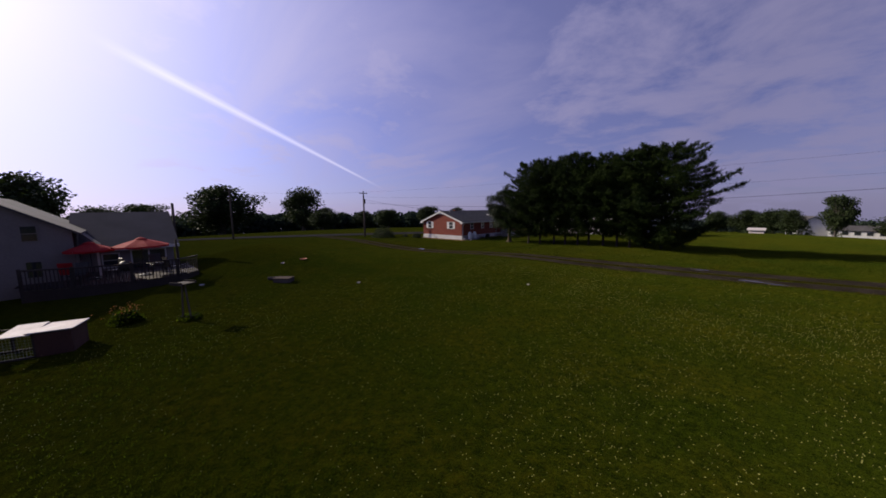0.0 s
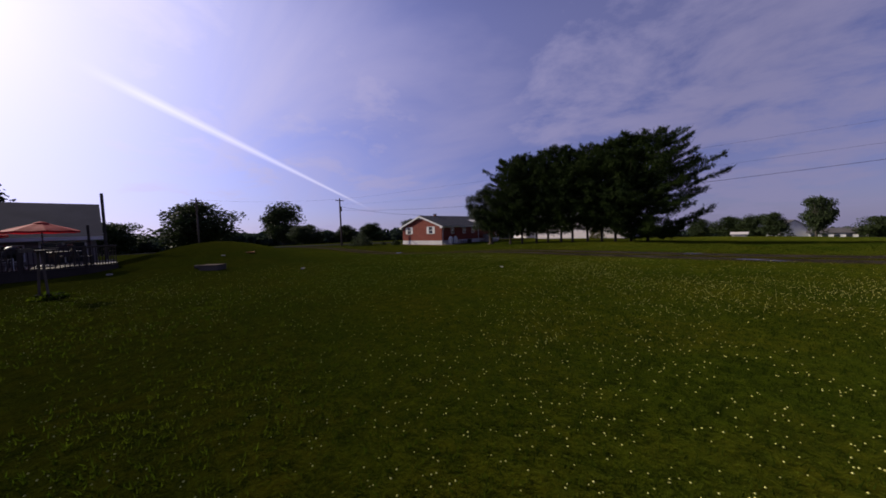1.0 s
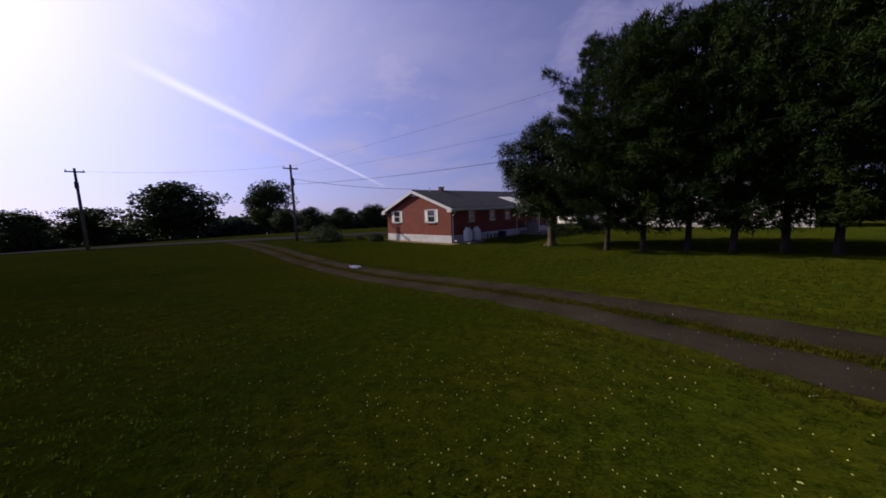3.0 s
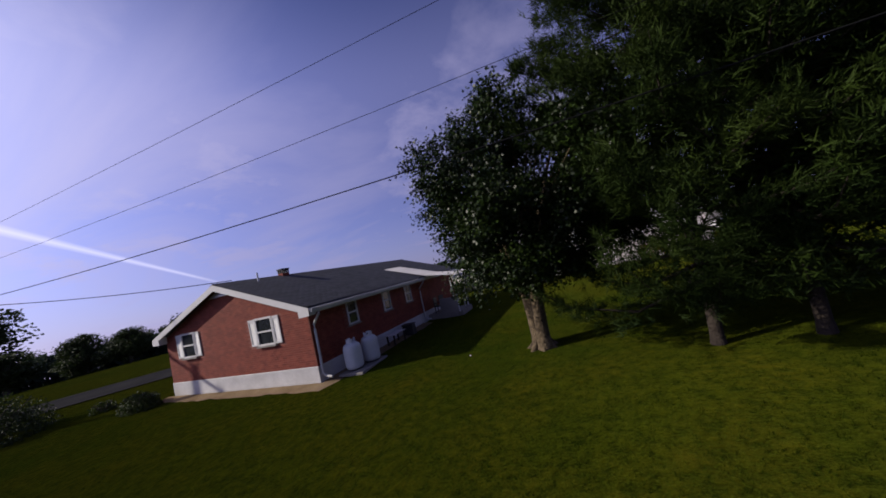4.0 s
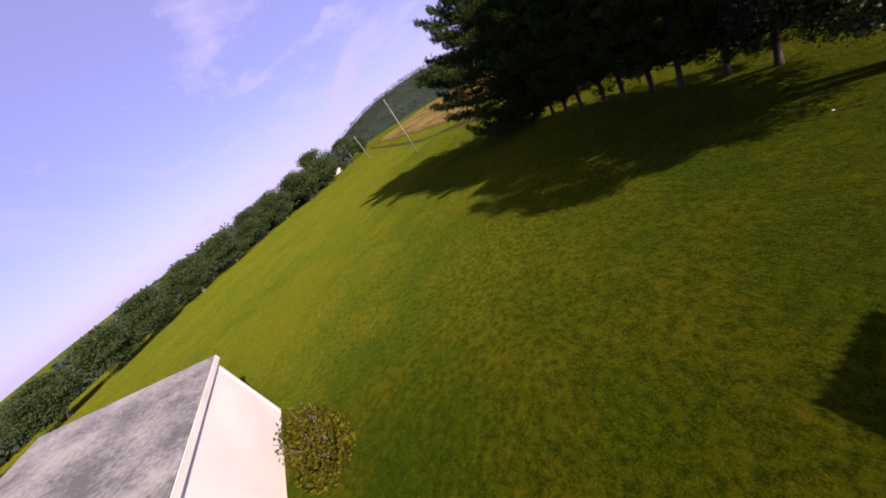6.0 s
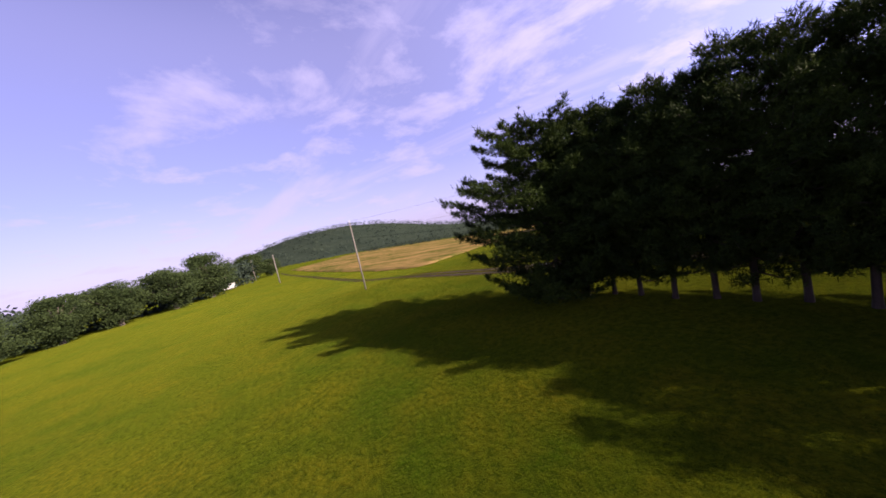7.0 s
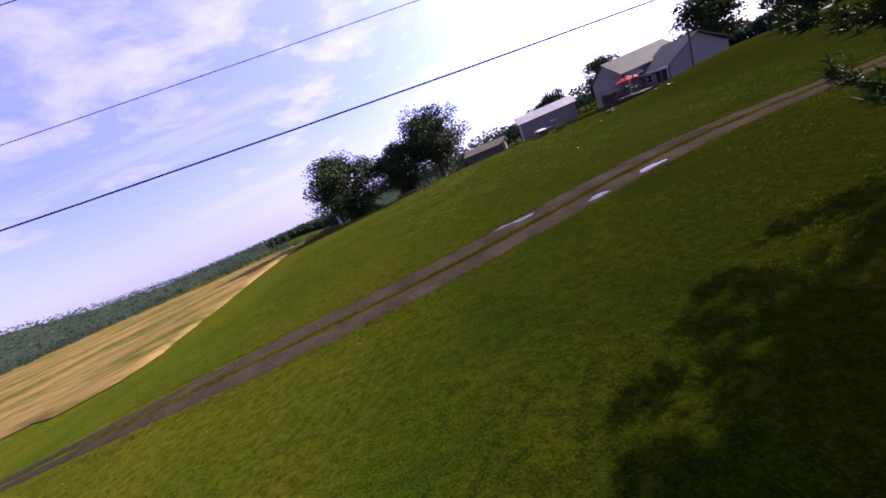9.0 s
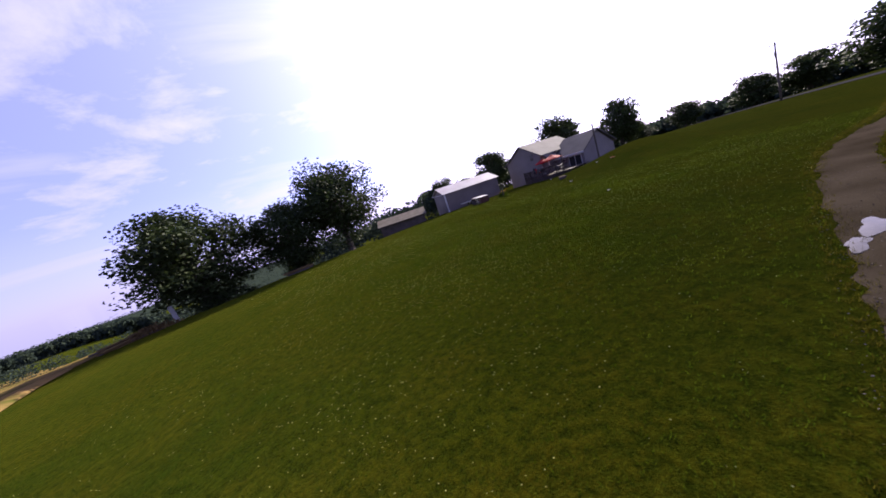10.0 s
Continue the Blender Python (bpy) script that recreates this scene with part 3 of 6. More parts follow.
def brick_house():
    h = thing("brick_house", "single-storey red brick house with white trim and dark shingle roof", "house")
    mid = -HOUSE_W / 2
    gable = lambda x: roof_z(x) - 0.10
    # core and foundation
    bm = bmesh.new()
    prism(bm, [(-HOUSE_W + 0.02, BASE_TOP), (0.006, BASE_TOP), (0.006, EAVE - 0.06), (mid, PEAK - 0.09), (-HOUSE_W + 0.02, EAVE - 0.06)], -0.006, HOUSE_L)
    part("wall", bm, MORTAR, h, "red brick wall with thin mortar joints")
    part("foundation", boxes((-HOUSE_W - 0.02, 0.03, -0.03, HOUSE_L, -1.2, BASE_TOP), bevel=0.012), BLOCKWHITE, h, "white-painted block foundation")
    gable_holes = [(-3.03, -1.37, 1.59, 2.71), (-7.72, -6.08, 1.59, 2.71)]
    near, rest = brick_field(-HOUSE_W + 0.01, -0.01, BASE_TOP + 0.01, PEAK, gable_holes, None, lambda a, c: a > -1.55 and c < 2.9, lambda x: gable(x) - 0.12)
    stock = {}
    for a, b, c, d in near:
        key = (round(b - a, 3), round(d - c, 3))
        if key not in stock:
            stock[key] = brick_mesh(*key)
        ob = link_mesh("brick", stock[key], h)
        ob.location = ((a + b) / 2, 0.003, (c + d) / 2)
    joined_bricks("gable_brickwork", rest, Matrix.Identity(4), h)
    side_holes = [(y - 0.36, y + 0.36, 1.52, 2.60) for y in (2.3, 4.95, 7.15)]
    near, rest = brick_field(0.01, HOUSE_L - 0.01, BASE_TOP + 0.01, EAVE - 0.08, side_holes, None, lambda a, c: False)
    joined_bricks("side_brickwork", rest, Matrix.Rotation(radians(90), 4, "Z"), h)
    # windows
    for x in (-2.2, -6.9):
        window_set(h, Matrix.Translation((x, -0.005, 2.16)), 0.80, 0.94, (-1, 1), "white sash window with open white louvred shutters")
    for y in (2.3, 4.95, 7.15):
        window_set(h, Matrix.Translation((0.005, y, 2.06)) @ Matrix.Rotation(radians(90), 4, "Z"), 0.56, 0.86, (), "narrow white sash window under the eave")
    # roof
    out = HOUSE_W / 2 + EAVE_OUT
    for side in (1, -1):
        bm = bmesh.new()
        prism(bm, [(mid, PEAK - 0.07), (mid + side * out, EAVE - 0.07), (mid + side * out, EAVE - 0.01), (mid, PEAK - 0.005)], -FRONT_OUT, HOUSE_L + 0.3)
        part("roof_deck", bm, SHINGLES, h, "dark grey asphalt shingle roof slope")
    slope = math.atan2(PEAK - EAVE, out)
    run = math.hypot(PEAK - EAVE, out)
    tab = bmesh.new()
    quad_box(tab, -0.075, 0.085, -0.148, 0.148, -0.004, 0.006)
    tab_me = bpy.data.meshes.new("shingle")
    turn = (Matrix.Rotation(slope, 4, "Y") @ Matrix.Rotation(radians(2.2), 4, "Y"))
    for v in tab.verts:
        v.co = turn @ v.co
    tab.to_mesh(tab_me)
    tab.free()
    tab_me.materials.append(SHINGLE)
    base = Matrix.Translation((mid, 0, PEAK)) @ Matrix.Rotation(slope, 4, "Y")
    rest_v, rest_f = [], []
    rows = int(run / 0.145)
    for r in range(rows):
        d = 0.09 + r * 0.145
        y = -FRONT_OUT + 0.15 + (0.15 if r % 2 else 0.0)
        if r % 2:
            q = base @ Matrix.Translation((d, -FRONT_OUT + 0.075, 0.012)) @ Matrix.Rotation(radians(2.2), 4, "Y")
            k = len(rest_v)
            rest_v += [tuple(q @ Vector(c)) for c in ((-0.075, -0.074, 0.006), (0.085, -0.074, 0.006), (0.085, 0.074, 0.006), (-0.075, 0.074, 0.006), (0.085, -0.074, -0.004), (0.085, 0.074, -0.004))]
            rest_f += [(k, k + 1, k + 2, k + 3), (k + 1, k + 4, k + 5, k + 2)]
        while y < HOUSE_L + 0.15:
            q = base @ Matrix.Translation((d, y, 0.012)) @ Matrix.Rotation(radians(2.2), 4, "Y")
            if y < 2.6 and r > 1:
                ob = link_mesh("shingle", tab_me, h)
                ob.location = q.translation
            else:
                k = len(rest_v)
                rest_v += [tuple(q @ Vector(c)) for c in ((-0.075, -0.148, 0.006), (0.085, -0.148, 0.006), (0.085, 0.148, 0.006), (-0.075, 0.148, 0.006), (0.085, -0.148, -0.004), (0.085, 0.148, -0.004))]
                rest_f += [(k, k + 1, k + 2, k + 3), (k + 1, k + 4, k + 5, k + 2)]
            y += 0.3
    ob = raw("shingle_run", rest_v, rest_f, SHINGLES, h)
    ob["kind"] = "stuff"
    bm = bmesh.new()
    prism(bm, [(mid - 0.16, PEAK - 0.045), (mid, PEAK + 0.03), (mid + 0.16, PEAK - 0.045), (mid, PEAK + 0.015)], -FRONT_OUT, HOUSE_L + 0.3)
    part("ridge_cap", bm, SHINGLES, h)
    # trim
    for side in (1, -1):
        bm = bmesh.new()
        e = mid + side * (out + 0.02)
        prism(bm, [(mid, PEAK - 0.26), (e, EAVE - 0.24), (e, EAVE - 0.015), (mid, PEAK - 0.02)], -FRONT_OUT - 0.025, -FRONT_OUT + 0.01)
        part("rake_board", bm, WHITE, h, "white rake board")
        part("soffit", boxes((min(mid + side * HOUSE_W / 2, mid + side * out), max(mid + side * HOUSE_W / 2, mid + side * out), -FRONT_OUT, HOUSE_L, EAVE - 0.21, EAVE - 0.18)), WHITE, h)
        bm = bmesh.new()
        prism(bm, [(mid + side * (HOUSE_W / 2 - 0.08), EAVE - 0.29), (e, EAVE - 0.27), (e, EAVE - 0.1), (mid + side * (HOUSE_W / 2 - 0.08), EAVE + 0.02)], -FRONT_OUT - 0.03, -0.015)
        part("eave_return", bm, WHITE, h, "white boxed eave return")
    bm = bmesh.new()
    prism(bm, [(mid - 0.85, PEAK - 0.52), (mid + 0.85, PEAK - 0.52), (mid, PEAK - 0.2)], -0.05, 0.03)
    part("gable_vent", bm, WHITE, h, "white gable vent in the peak")
    bm = bmesh.new()
    for k in range(4):
        quad_box(bm, mid - 0.7 + k * 0.16, mid + 0.7 - k * 0.16, -0.075, -0.045, PEAK - 0.5 + k * 0.075, PEAK - 0.48 + k * 0.075)
    part("vent_slats", bm, SILVER, h)
    part("fascia", boxes((mid + out, mid + out + 0.03, -FRONT_OUT, HOUSE_L + 0.3, EAVE - 0.2, EAVE - 0.02)), WHITE, h)
    bm = bmesh.new()
    x = mid + out + 0.03
    prism(bm, [(x, EAVE - 0.16), (x + 0.075, EAVE - 0.16), (x + 0.115, EAVE - 0.045), (x + 0.1, EAVE - 0.045), (x + 0.065, EAVE - 0.145), (x + 0.012, EAVE - 0.145), (x + 0.012, EAVE - 0.045), (x, EAVE - 0.045)], -FRONT_OUT + 0.01, 8.6)
    part("gutter", bm, WHITE, h, "pale painted gutter")
    for y in (0.10, 8.5):
        bm = bmesh.new()
        tube(bm, [(x + 0.05, y - 0.05, EAVE - 0.15), (x + 0.05, y - 0.05, EAVE - 0.25), (0.09, y, EAVE - 0.62), (0.085, y, EAVE - 0.8), (0.085, y, 0.36), (0.2, y, 0.26), (0.45, y, 0.22)], 0.042, 8)
        part("downspout", bm, WHITE, h, "pale downspout at the wall's corner")
    # chimney with an open cap, vent pipe
    ch = part("chimney", boxes((mid - 0.16, mid + 0.16, 2.9, 3.3, PEAK - 0.3, PEAK + 0.1), bevel=0.01), BRICKS, h)
    cap = [(mid - 0.19, mid + 0.19, 2.87, 3.33, PEAK + 0.28, PEAK + 0.33)]
    for x in (mid - 0.16, mid - 0.03, mid + 0.1):
        cap += [(x, x + 0.06, y, y + 0.06, PEAK + 0.1, PEAK + 0.28) for y in (2.9, 3.24)]
    part("chimney_cap", boxes(*cap), DARK, ch)
    bm = bmesh.new()
    tube(bm, [(mid + 0.5, 1.3, PEAK - 0.3), (mid + 0.5, 1.3, PEAK + 0.22)], 0.035, 10)
    part("vent_pipe", bm, SILVER, h)
    # porch at the side: ribbed metal awning, posts, slab and low wall
    p = new("porch")
    p.parent = h
    p["label"] = "side porch with a white ribbed metal awning on thin posts"
    bm = bmesh.new()
    # one folded sheet: trough and rib in turn along the house, in two slopes
    profile, y = [], 8.75
    while y < 10.7:
        profile += [(y, 0.0), (y + 0.12, 0.0), (y + 0.135, 0.035), (y + 0.185, 0.035)]
        y += 0.2
    section = ((-2.2, 3.66, 0.0), (0.45, 2.78, 0.0), (2.3, 2.48, 0.0), (2.3, 2.48, -0.015), (0.45, 2.78, -0.015), (-2.2, 3.66, -0.015))
    outer = [[bm.verts.new((x, a, z + b + t)) for a, b in profile] for x, z, t in section]
    for r in range(6):
        ra, rb = outer[r], outer[(r + 1) % 6]
        for i in range(len(profile) - 1):
            bm.faces.new((ra[i], rb[i], rb[i + 1], ra[i + 1]))
    part("awning", bm, PORCHROOF, p)
    part("awning_beam", boxes((2.1, 2.22, 8.8, 10.65, 2.30, 2.43)), WHITE, p)
    for y in (8.9, 10.55):
        for dx in (0, 0.2):
            part("post", boxes((2.13 - dx, 2.19 - dx, y - 0.025, y + 0.025, 0.3, 2.34)), WHITE, p)
    part("porch_slab", boxes((0.05, 2.3, 9.0, 10.8, -0.6, 0.36), bevel=0.015), CONCRETE, p)
    part("low_wall", boxes((1.0, 2.1, 8.86, 8.97, 0.0, 1.2), bevel=0.01), CONCRETE, p)
    return h


brick_house()


def apron():
    """Bare strip of earth and old concrete round the house's foot."""
    verts, faces = [], []
    path = [(-8.9 + 0.3 * i, -0.04, 0) for i in range(31)] + [(0.05, 0.1 + 0.35 * i, 1) for i in range(24)]
    for i, (x, y, side) in enumerate(path):
        w = 0.55 + 0.18 * noise.noise((i * 0.45, 3, 0))
        for k in range(4):
            d = w * k / 3
            q = (x, y - d) if not side else (x + d * 1.15, y)
            if not side and i > 28:
                q = (x + d * 0.6, y - d)
            verts.append((q[0], q[1], ground_z(*q) + (0.05, 0.045, 0.03, 0.004)[k]))
    for i in range(len(path) - 1):
        for k in range(3):
            faces.append((i * 4 + k, (i + 1) * 4 + k, (i + 1) * 4 + k + 1, i * 4 + k + 1))
    return tagged(raw("apron", verts, faces, DIRT, smooth=True), "strip of bare tan earth at the foot of the wall", "ground", kind="structure")


apron()


def gas_tank(x, y, turn):
    z = ground_z(0.86, 1.35) + 0.07
    t = thing("gas_tank", "upright white gas tank standing on a slab by the brick wall", "gas tank", (x, y, z), turn, "gas tanks by the house")
    bm = bmesh.new()
    rows = [(0.30, 0.06), (0.345, 0.10), (0.375, 0.18), (0.38, 0.30), (0.38, 0.82), (0.372, 0.93), (0.34, 1.02), (0.26, 1.10), (0.14, 1.14), (0.03, 1.15)]
    part("tank_body", lathe(bm, rows, 28), TANK, t, smooth=True)
    bm = bmesh.new()
    part("foot_ring", lathe(bm, [(0.29, 0.0), (0.29, 0.1)], 24), DARK, t)
    bm = bmesh.new()
    n = 22
    for k in range(n):
        a0, a1 = (2 * math.pi * (k + d) / n * 0.86 for d in (0, 1))
        for r0, r1 in ((0.19, 0.20),):
            vs = [bm.verts.new((r * math.cos(a), r * math.sin(a), zz)) for r in (r0, r1) for a in (a0, a1) for zz in (1.08, 1.30 if k not in (5, 6, 7, 15, 16) else 1.22)]
            for f in ((0, 1, 3, 2), (4, 6, 7, 5), (1, 5, 7, 3), (0, 4, 5, 1), (2, 3, 7, 6), (0, 2, 6, 4)):
                bm.faces.new([vs[i] for i in f])
    part("collar", bm, TANK, t, "white valve collar")
    bm = bmesh.new()
    tube(bm, [(0, 0, 1.12), (0, 0, 1.24)], 0.045, 10)
    tube(bm, [(-0.1, 0, 1.2), (0.1, 0, 1.2)], 0.022, 8)
    part("valve", bm, DARK, t)
    t.scale = (0.86, 0.86, 0.86)
    return t


for gx, gy, gt in ((0.78, 0.95, 20), (0.95, 1.78, 75)):
    gas_tank(gx, gy, gt)
tank_slab = thing("slab", "worn concrete slab under the gas tanks", "slab", (0.86, 1.35, ground_z(0.86, 1.35)), 4)
part("concrete_pad", boxes((-0.5, 0.5, -0.9, 0.9, -0.3, 0.07), bevel=0.02), CONCRETE, tank_slab)


def bench(x, y, turn):
    z = ground_z(x, y)
    b = thing("bench", "small weathered table bench standing against the shaded wall", "bench", (x, y, z), turn)
    for k in range(4):
        part("slat", boxes((-0.55, 0.55, -0.24 + k * 0.125, -0.13 + k * 0.125, 0.46, 0.5), bevel=0.006), PINKISH, b)
    for sx in (-0.45, 0.45):
        for sy in (-0.18, 0.18):
            part("leg", boxes((sx - 0.03, sx + 0.03, sy - 0.03, sy + 0.03, 0, 0.46)), DECKWOOD, b)
    return b


bench(0.55, 4.3, 90)


def bin_box(x, y, turn):
    z = ground_z(x, y)
    b = thing("storage_bin", "dark plastic storage bin beside the house wall", "bin", (x, y, z), turn)
    part("bin_body", boxes((-0.28, 0.28, -0.22, 0.22, 0, 0.5), bevel=0.03), DARK, b)
    part("lid", boxes((-0.3, 0.3, -0.24, 0.24, 0.5, 0.56), bevel=0.015), DARK, b)
    return b


bin_box(0.5, 5.7, 4)


def porch_chair(x, y, z, turn):
    c = thing("porch_chair", "dark porch chair under the white awning", "chair", (x, y, z), turn, "porch chairs")
    part("seat", boxes((-0.27, 0.27, -0.25, 0.27, 0.38, 0.43), bevel=0.01), DARK, c)
    part("backrest", boxes((-0.27, 0.27, 0.23, 0.28, 0.43, 0.95), bevel=0.01), DARK, c)
    for sx in (-0.24, 0.24):
        for sy in (-0.22, 0.24):
            part("leg", boxes((sx - 0.02, sx + 0.02, sy - 0.02, sy + 0.02, 0, 0.38)), DARK, c)
        part("armrest", boxes((sx - 0.03, sx + 0.03, -0.25, 0.25, 0.6, 0.63)), DARK, c)
    return c


porch_chair(0.7, 9.5, 0.36, 95)
porch_chair(0.75, 10.3, 0.36, 80)


# ---- white barn ----
def long_barn():
    b = thing("barn", "long white metal-sided barn with a mottled grey roof", "barn", (3.4, 21.45, 0.08), 2.2)
    L, D, H, R = 15.4, 9.2, 3.3, 1.55
    for y in (0.0, D - 0.15):
        part("wall", boxes((0, L, y, y + 0.15, -0.8, H)), BARNWALL, b, "pinkish white ribbed metal wall")
    for x in (0.0, L - 0.15):
        bm = bmesh.new()
        vs = [(0.15, -0.8), (D - 0.15, -0.8), (D - 0.15, H), (D / 2, H + R), (0.15, H)]
        a = [bm.verts.new((x, y, z)) for y, z in vs]
        c = [bm.verts.new((x + 0.15, y, z)) for y, z in vs]
        bm.faces.new(a)
        bm.faces.new(c[::-1])
        for i in range(5):
            bm.faces.new((a[i], c[i], c[(i + 1) % 5], a[(i + 1) % 5]))
        part("gable_wall", bm, BARNWALL, b)
    for s in (0, 1):
        bm = bmesh.new()
        y0, y1 = (-0.06, D / 2) if s == 0 else (D + 0.06, D / 2)
        z0 = H - 0.06 * R / (D / 2)
        vs = [bm.verts.new(c) for c in ((-0.35, y0, z0), (L + 0.35, y0, z0), (L + 0.35, y1, H + R), (-0.35, y1, H + R), (-0.35, y0, z0 + 0.07), (L + 0.35, y0, z0 + 0.07), (L + 0.35, y1, H + R + 0.07), (-0.35, y1, H + R + 0.07))]
        for f in ((0, 1, 2, 3), (4, 5, 6, 7), (0, 1, 5, 4), (1, 2, 6, 5), (2, 3, 7, 6), (3, 0, 4, 7)):
            bm.faces.new([vs[i] for i in f])
        part("roof_slope", bm, BARNROOF, b, "mottled grey barn roof")
    part("eave_trim", boxes((-0.37, L + 0.37, -0.10, -0.065, H - 0.16, H + 0.03)), WHITE, b)
    part("corner_trim", boxes((-0.03, 0.14, -0.03, 0.0, -0.7, H - 0.1), (-0.03, 0.0, 0.0, 0.14, -0.7, H - 0.1)), SILVER, b)
    part("corner_trim", boxes((L - 0.14, L + 0.03, -0.03, 0.0, -0.7, H - 0.1)), WHITE, b)
    part("barn_door", boxes((-0.06, 0.0, 2.6, 6.2, -0.7, 2.4)), WHITE, b, "white sliding barn door")
    bm = bmesh.new()
    tube(bm, [(-0.12, -0.03, H - 0.2), (-0.12, -0.03, 0.2)], 0.04, 8)
    part("downspout", bm, WHITE, b)
    return b


long_barn()


def small_building(x, y, turn, l, d, hgt, rise, wall, roof, name, label, category, sink=0.6, windows=0):
    b = thing(name, label, category, (x, y, ground_z(x, y)), turn)
    bm = bmesh.new()
    prism(bm, [(-l / 2, -sink), (l / 2, -sink), (l / 2, hgt), (0, hgt + rise), (-l / 2, hgt)], -d / 2, d / 2)
    part("wall", bm, wall, b)
    for s in (-1, 1):
        bm = bmesh.new()
        e = l / 2 + 0.35
        drop = 0.35 * rise / (l / 2)
        prism(bm, [(0, hgt + rise + 0.02), (s * e, hgt - drop + 0.02), (s * e, hgt - drop + 0.14), (0, hgt + rise + 0.14)], -d / 2 - 0.3, d / 2 + 0.3)
        part("roof_slope", bm, roof, b)
    for k in range(windows):
        yy = -d / 2 + d * (k + 0.5) / windows
        for s in (-1, 1):
            w = new("window")
            w.parent = b
            part("window_frame", boxes((s * l / 2 - 0.03, s * l / 2 + 0.03, yy - 0.5, yy + 0.5, hgt * 0.35, hgt * 0.8)), WHITE, w)
            part("pane", boxes((s * l / 2 - 0.045, s * l / 2 + 0.045, yy - 0.42, yy + 0.42, hgt * 0.38, hgt * 0.77)), GLASS, w)
    return b


small_building(0.2, 43.2, 55, 5.5, 7.5, 2.1, 0.9, SIDING, PORCHROOF, "outbuilding", "white outbuilding with a pale metal roof behind the barn", "outbuilding")
small_building(-9.5, 43.7, 60, 5.5, 6.0, 1.7, 0.8, SIDING, PORCHROOF, "garage", "low white garage with a pale roof", "garage")


# ---- trees ----
def unit_rows(rng, n):
    v = rng.normal(size=(n, 3))
    return v / np.linalg.norm(v, axis=1, keepdims=True)


def blades_from(rng, centre, way, length, width):
    """Narrow triangles from each centre along its way."""
    side = np.cross(way, unit_rows(rng, len(way)))
    side /= np.linalg.norm(side, axis=1, keepdims=True) + 1e-9
    w, l = np.asarray(width)[:, None], np.asarray(length)[:, None]
    return np.stack([centre - side * w / 2, centre + side * w / 2, centre + way * l], 1)


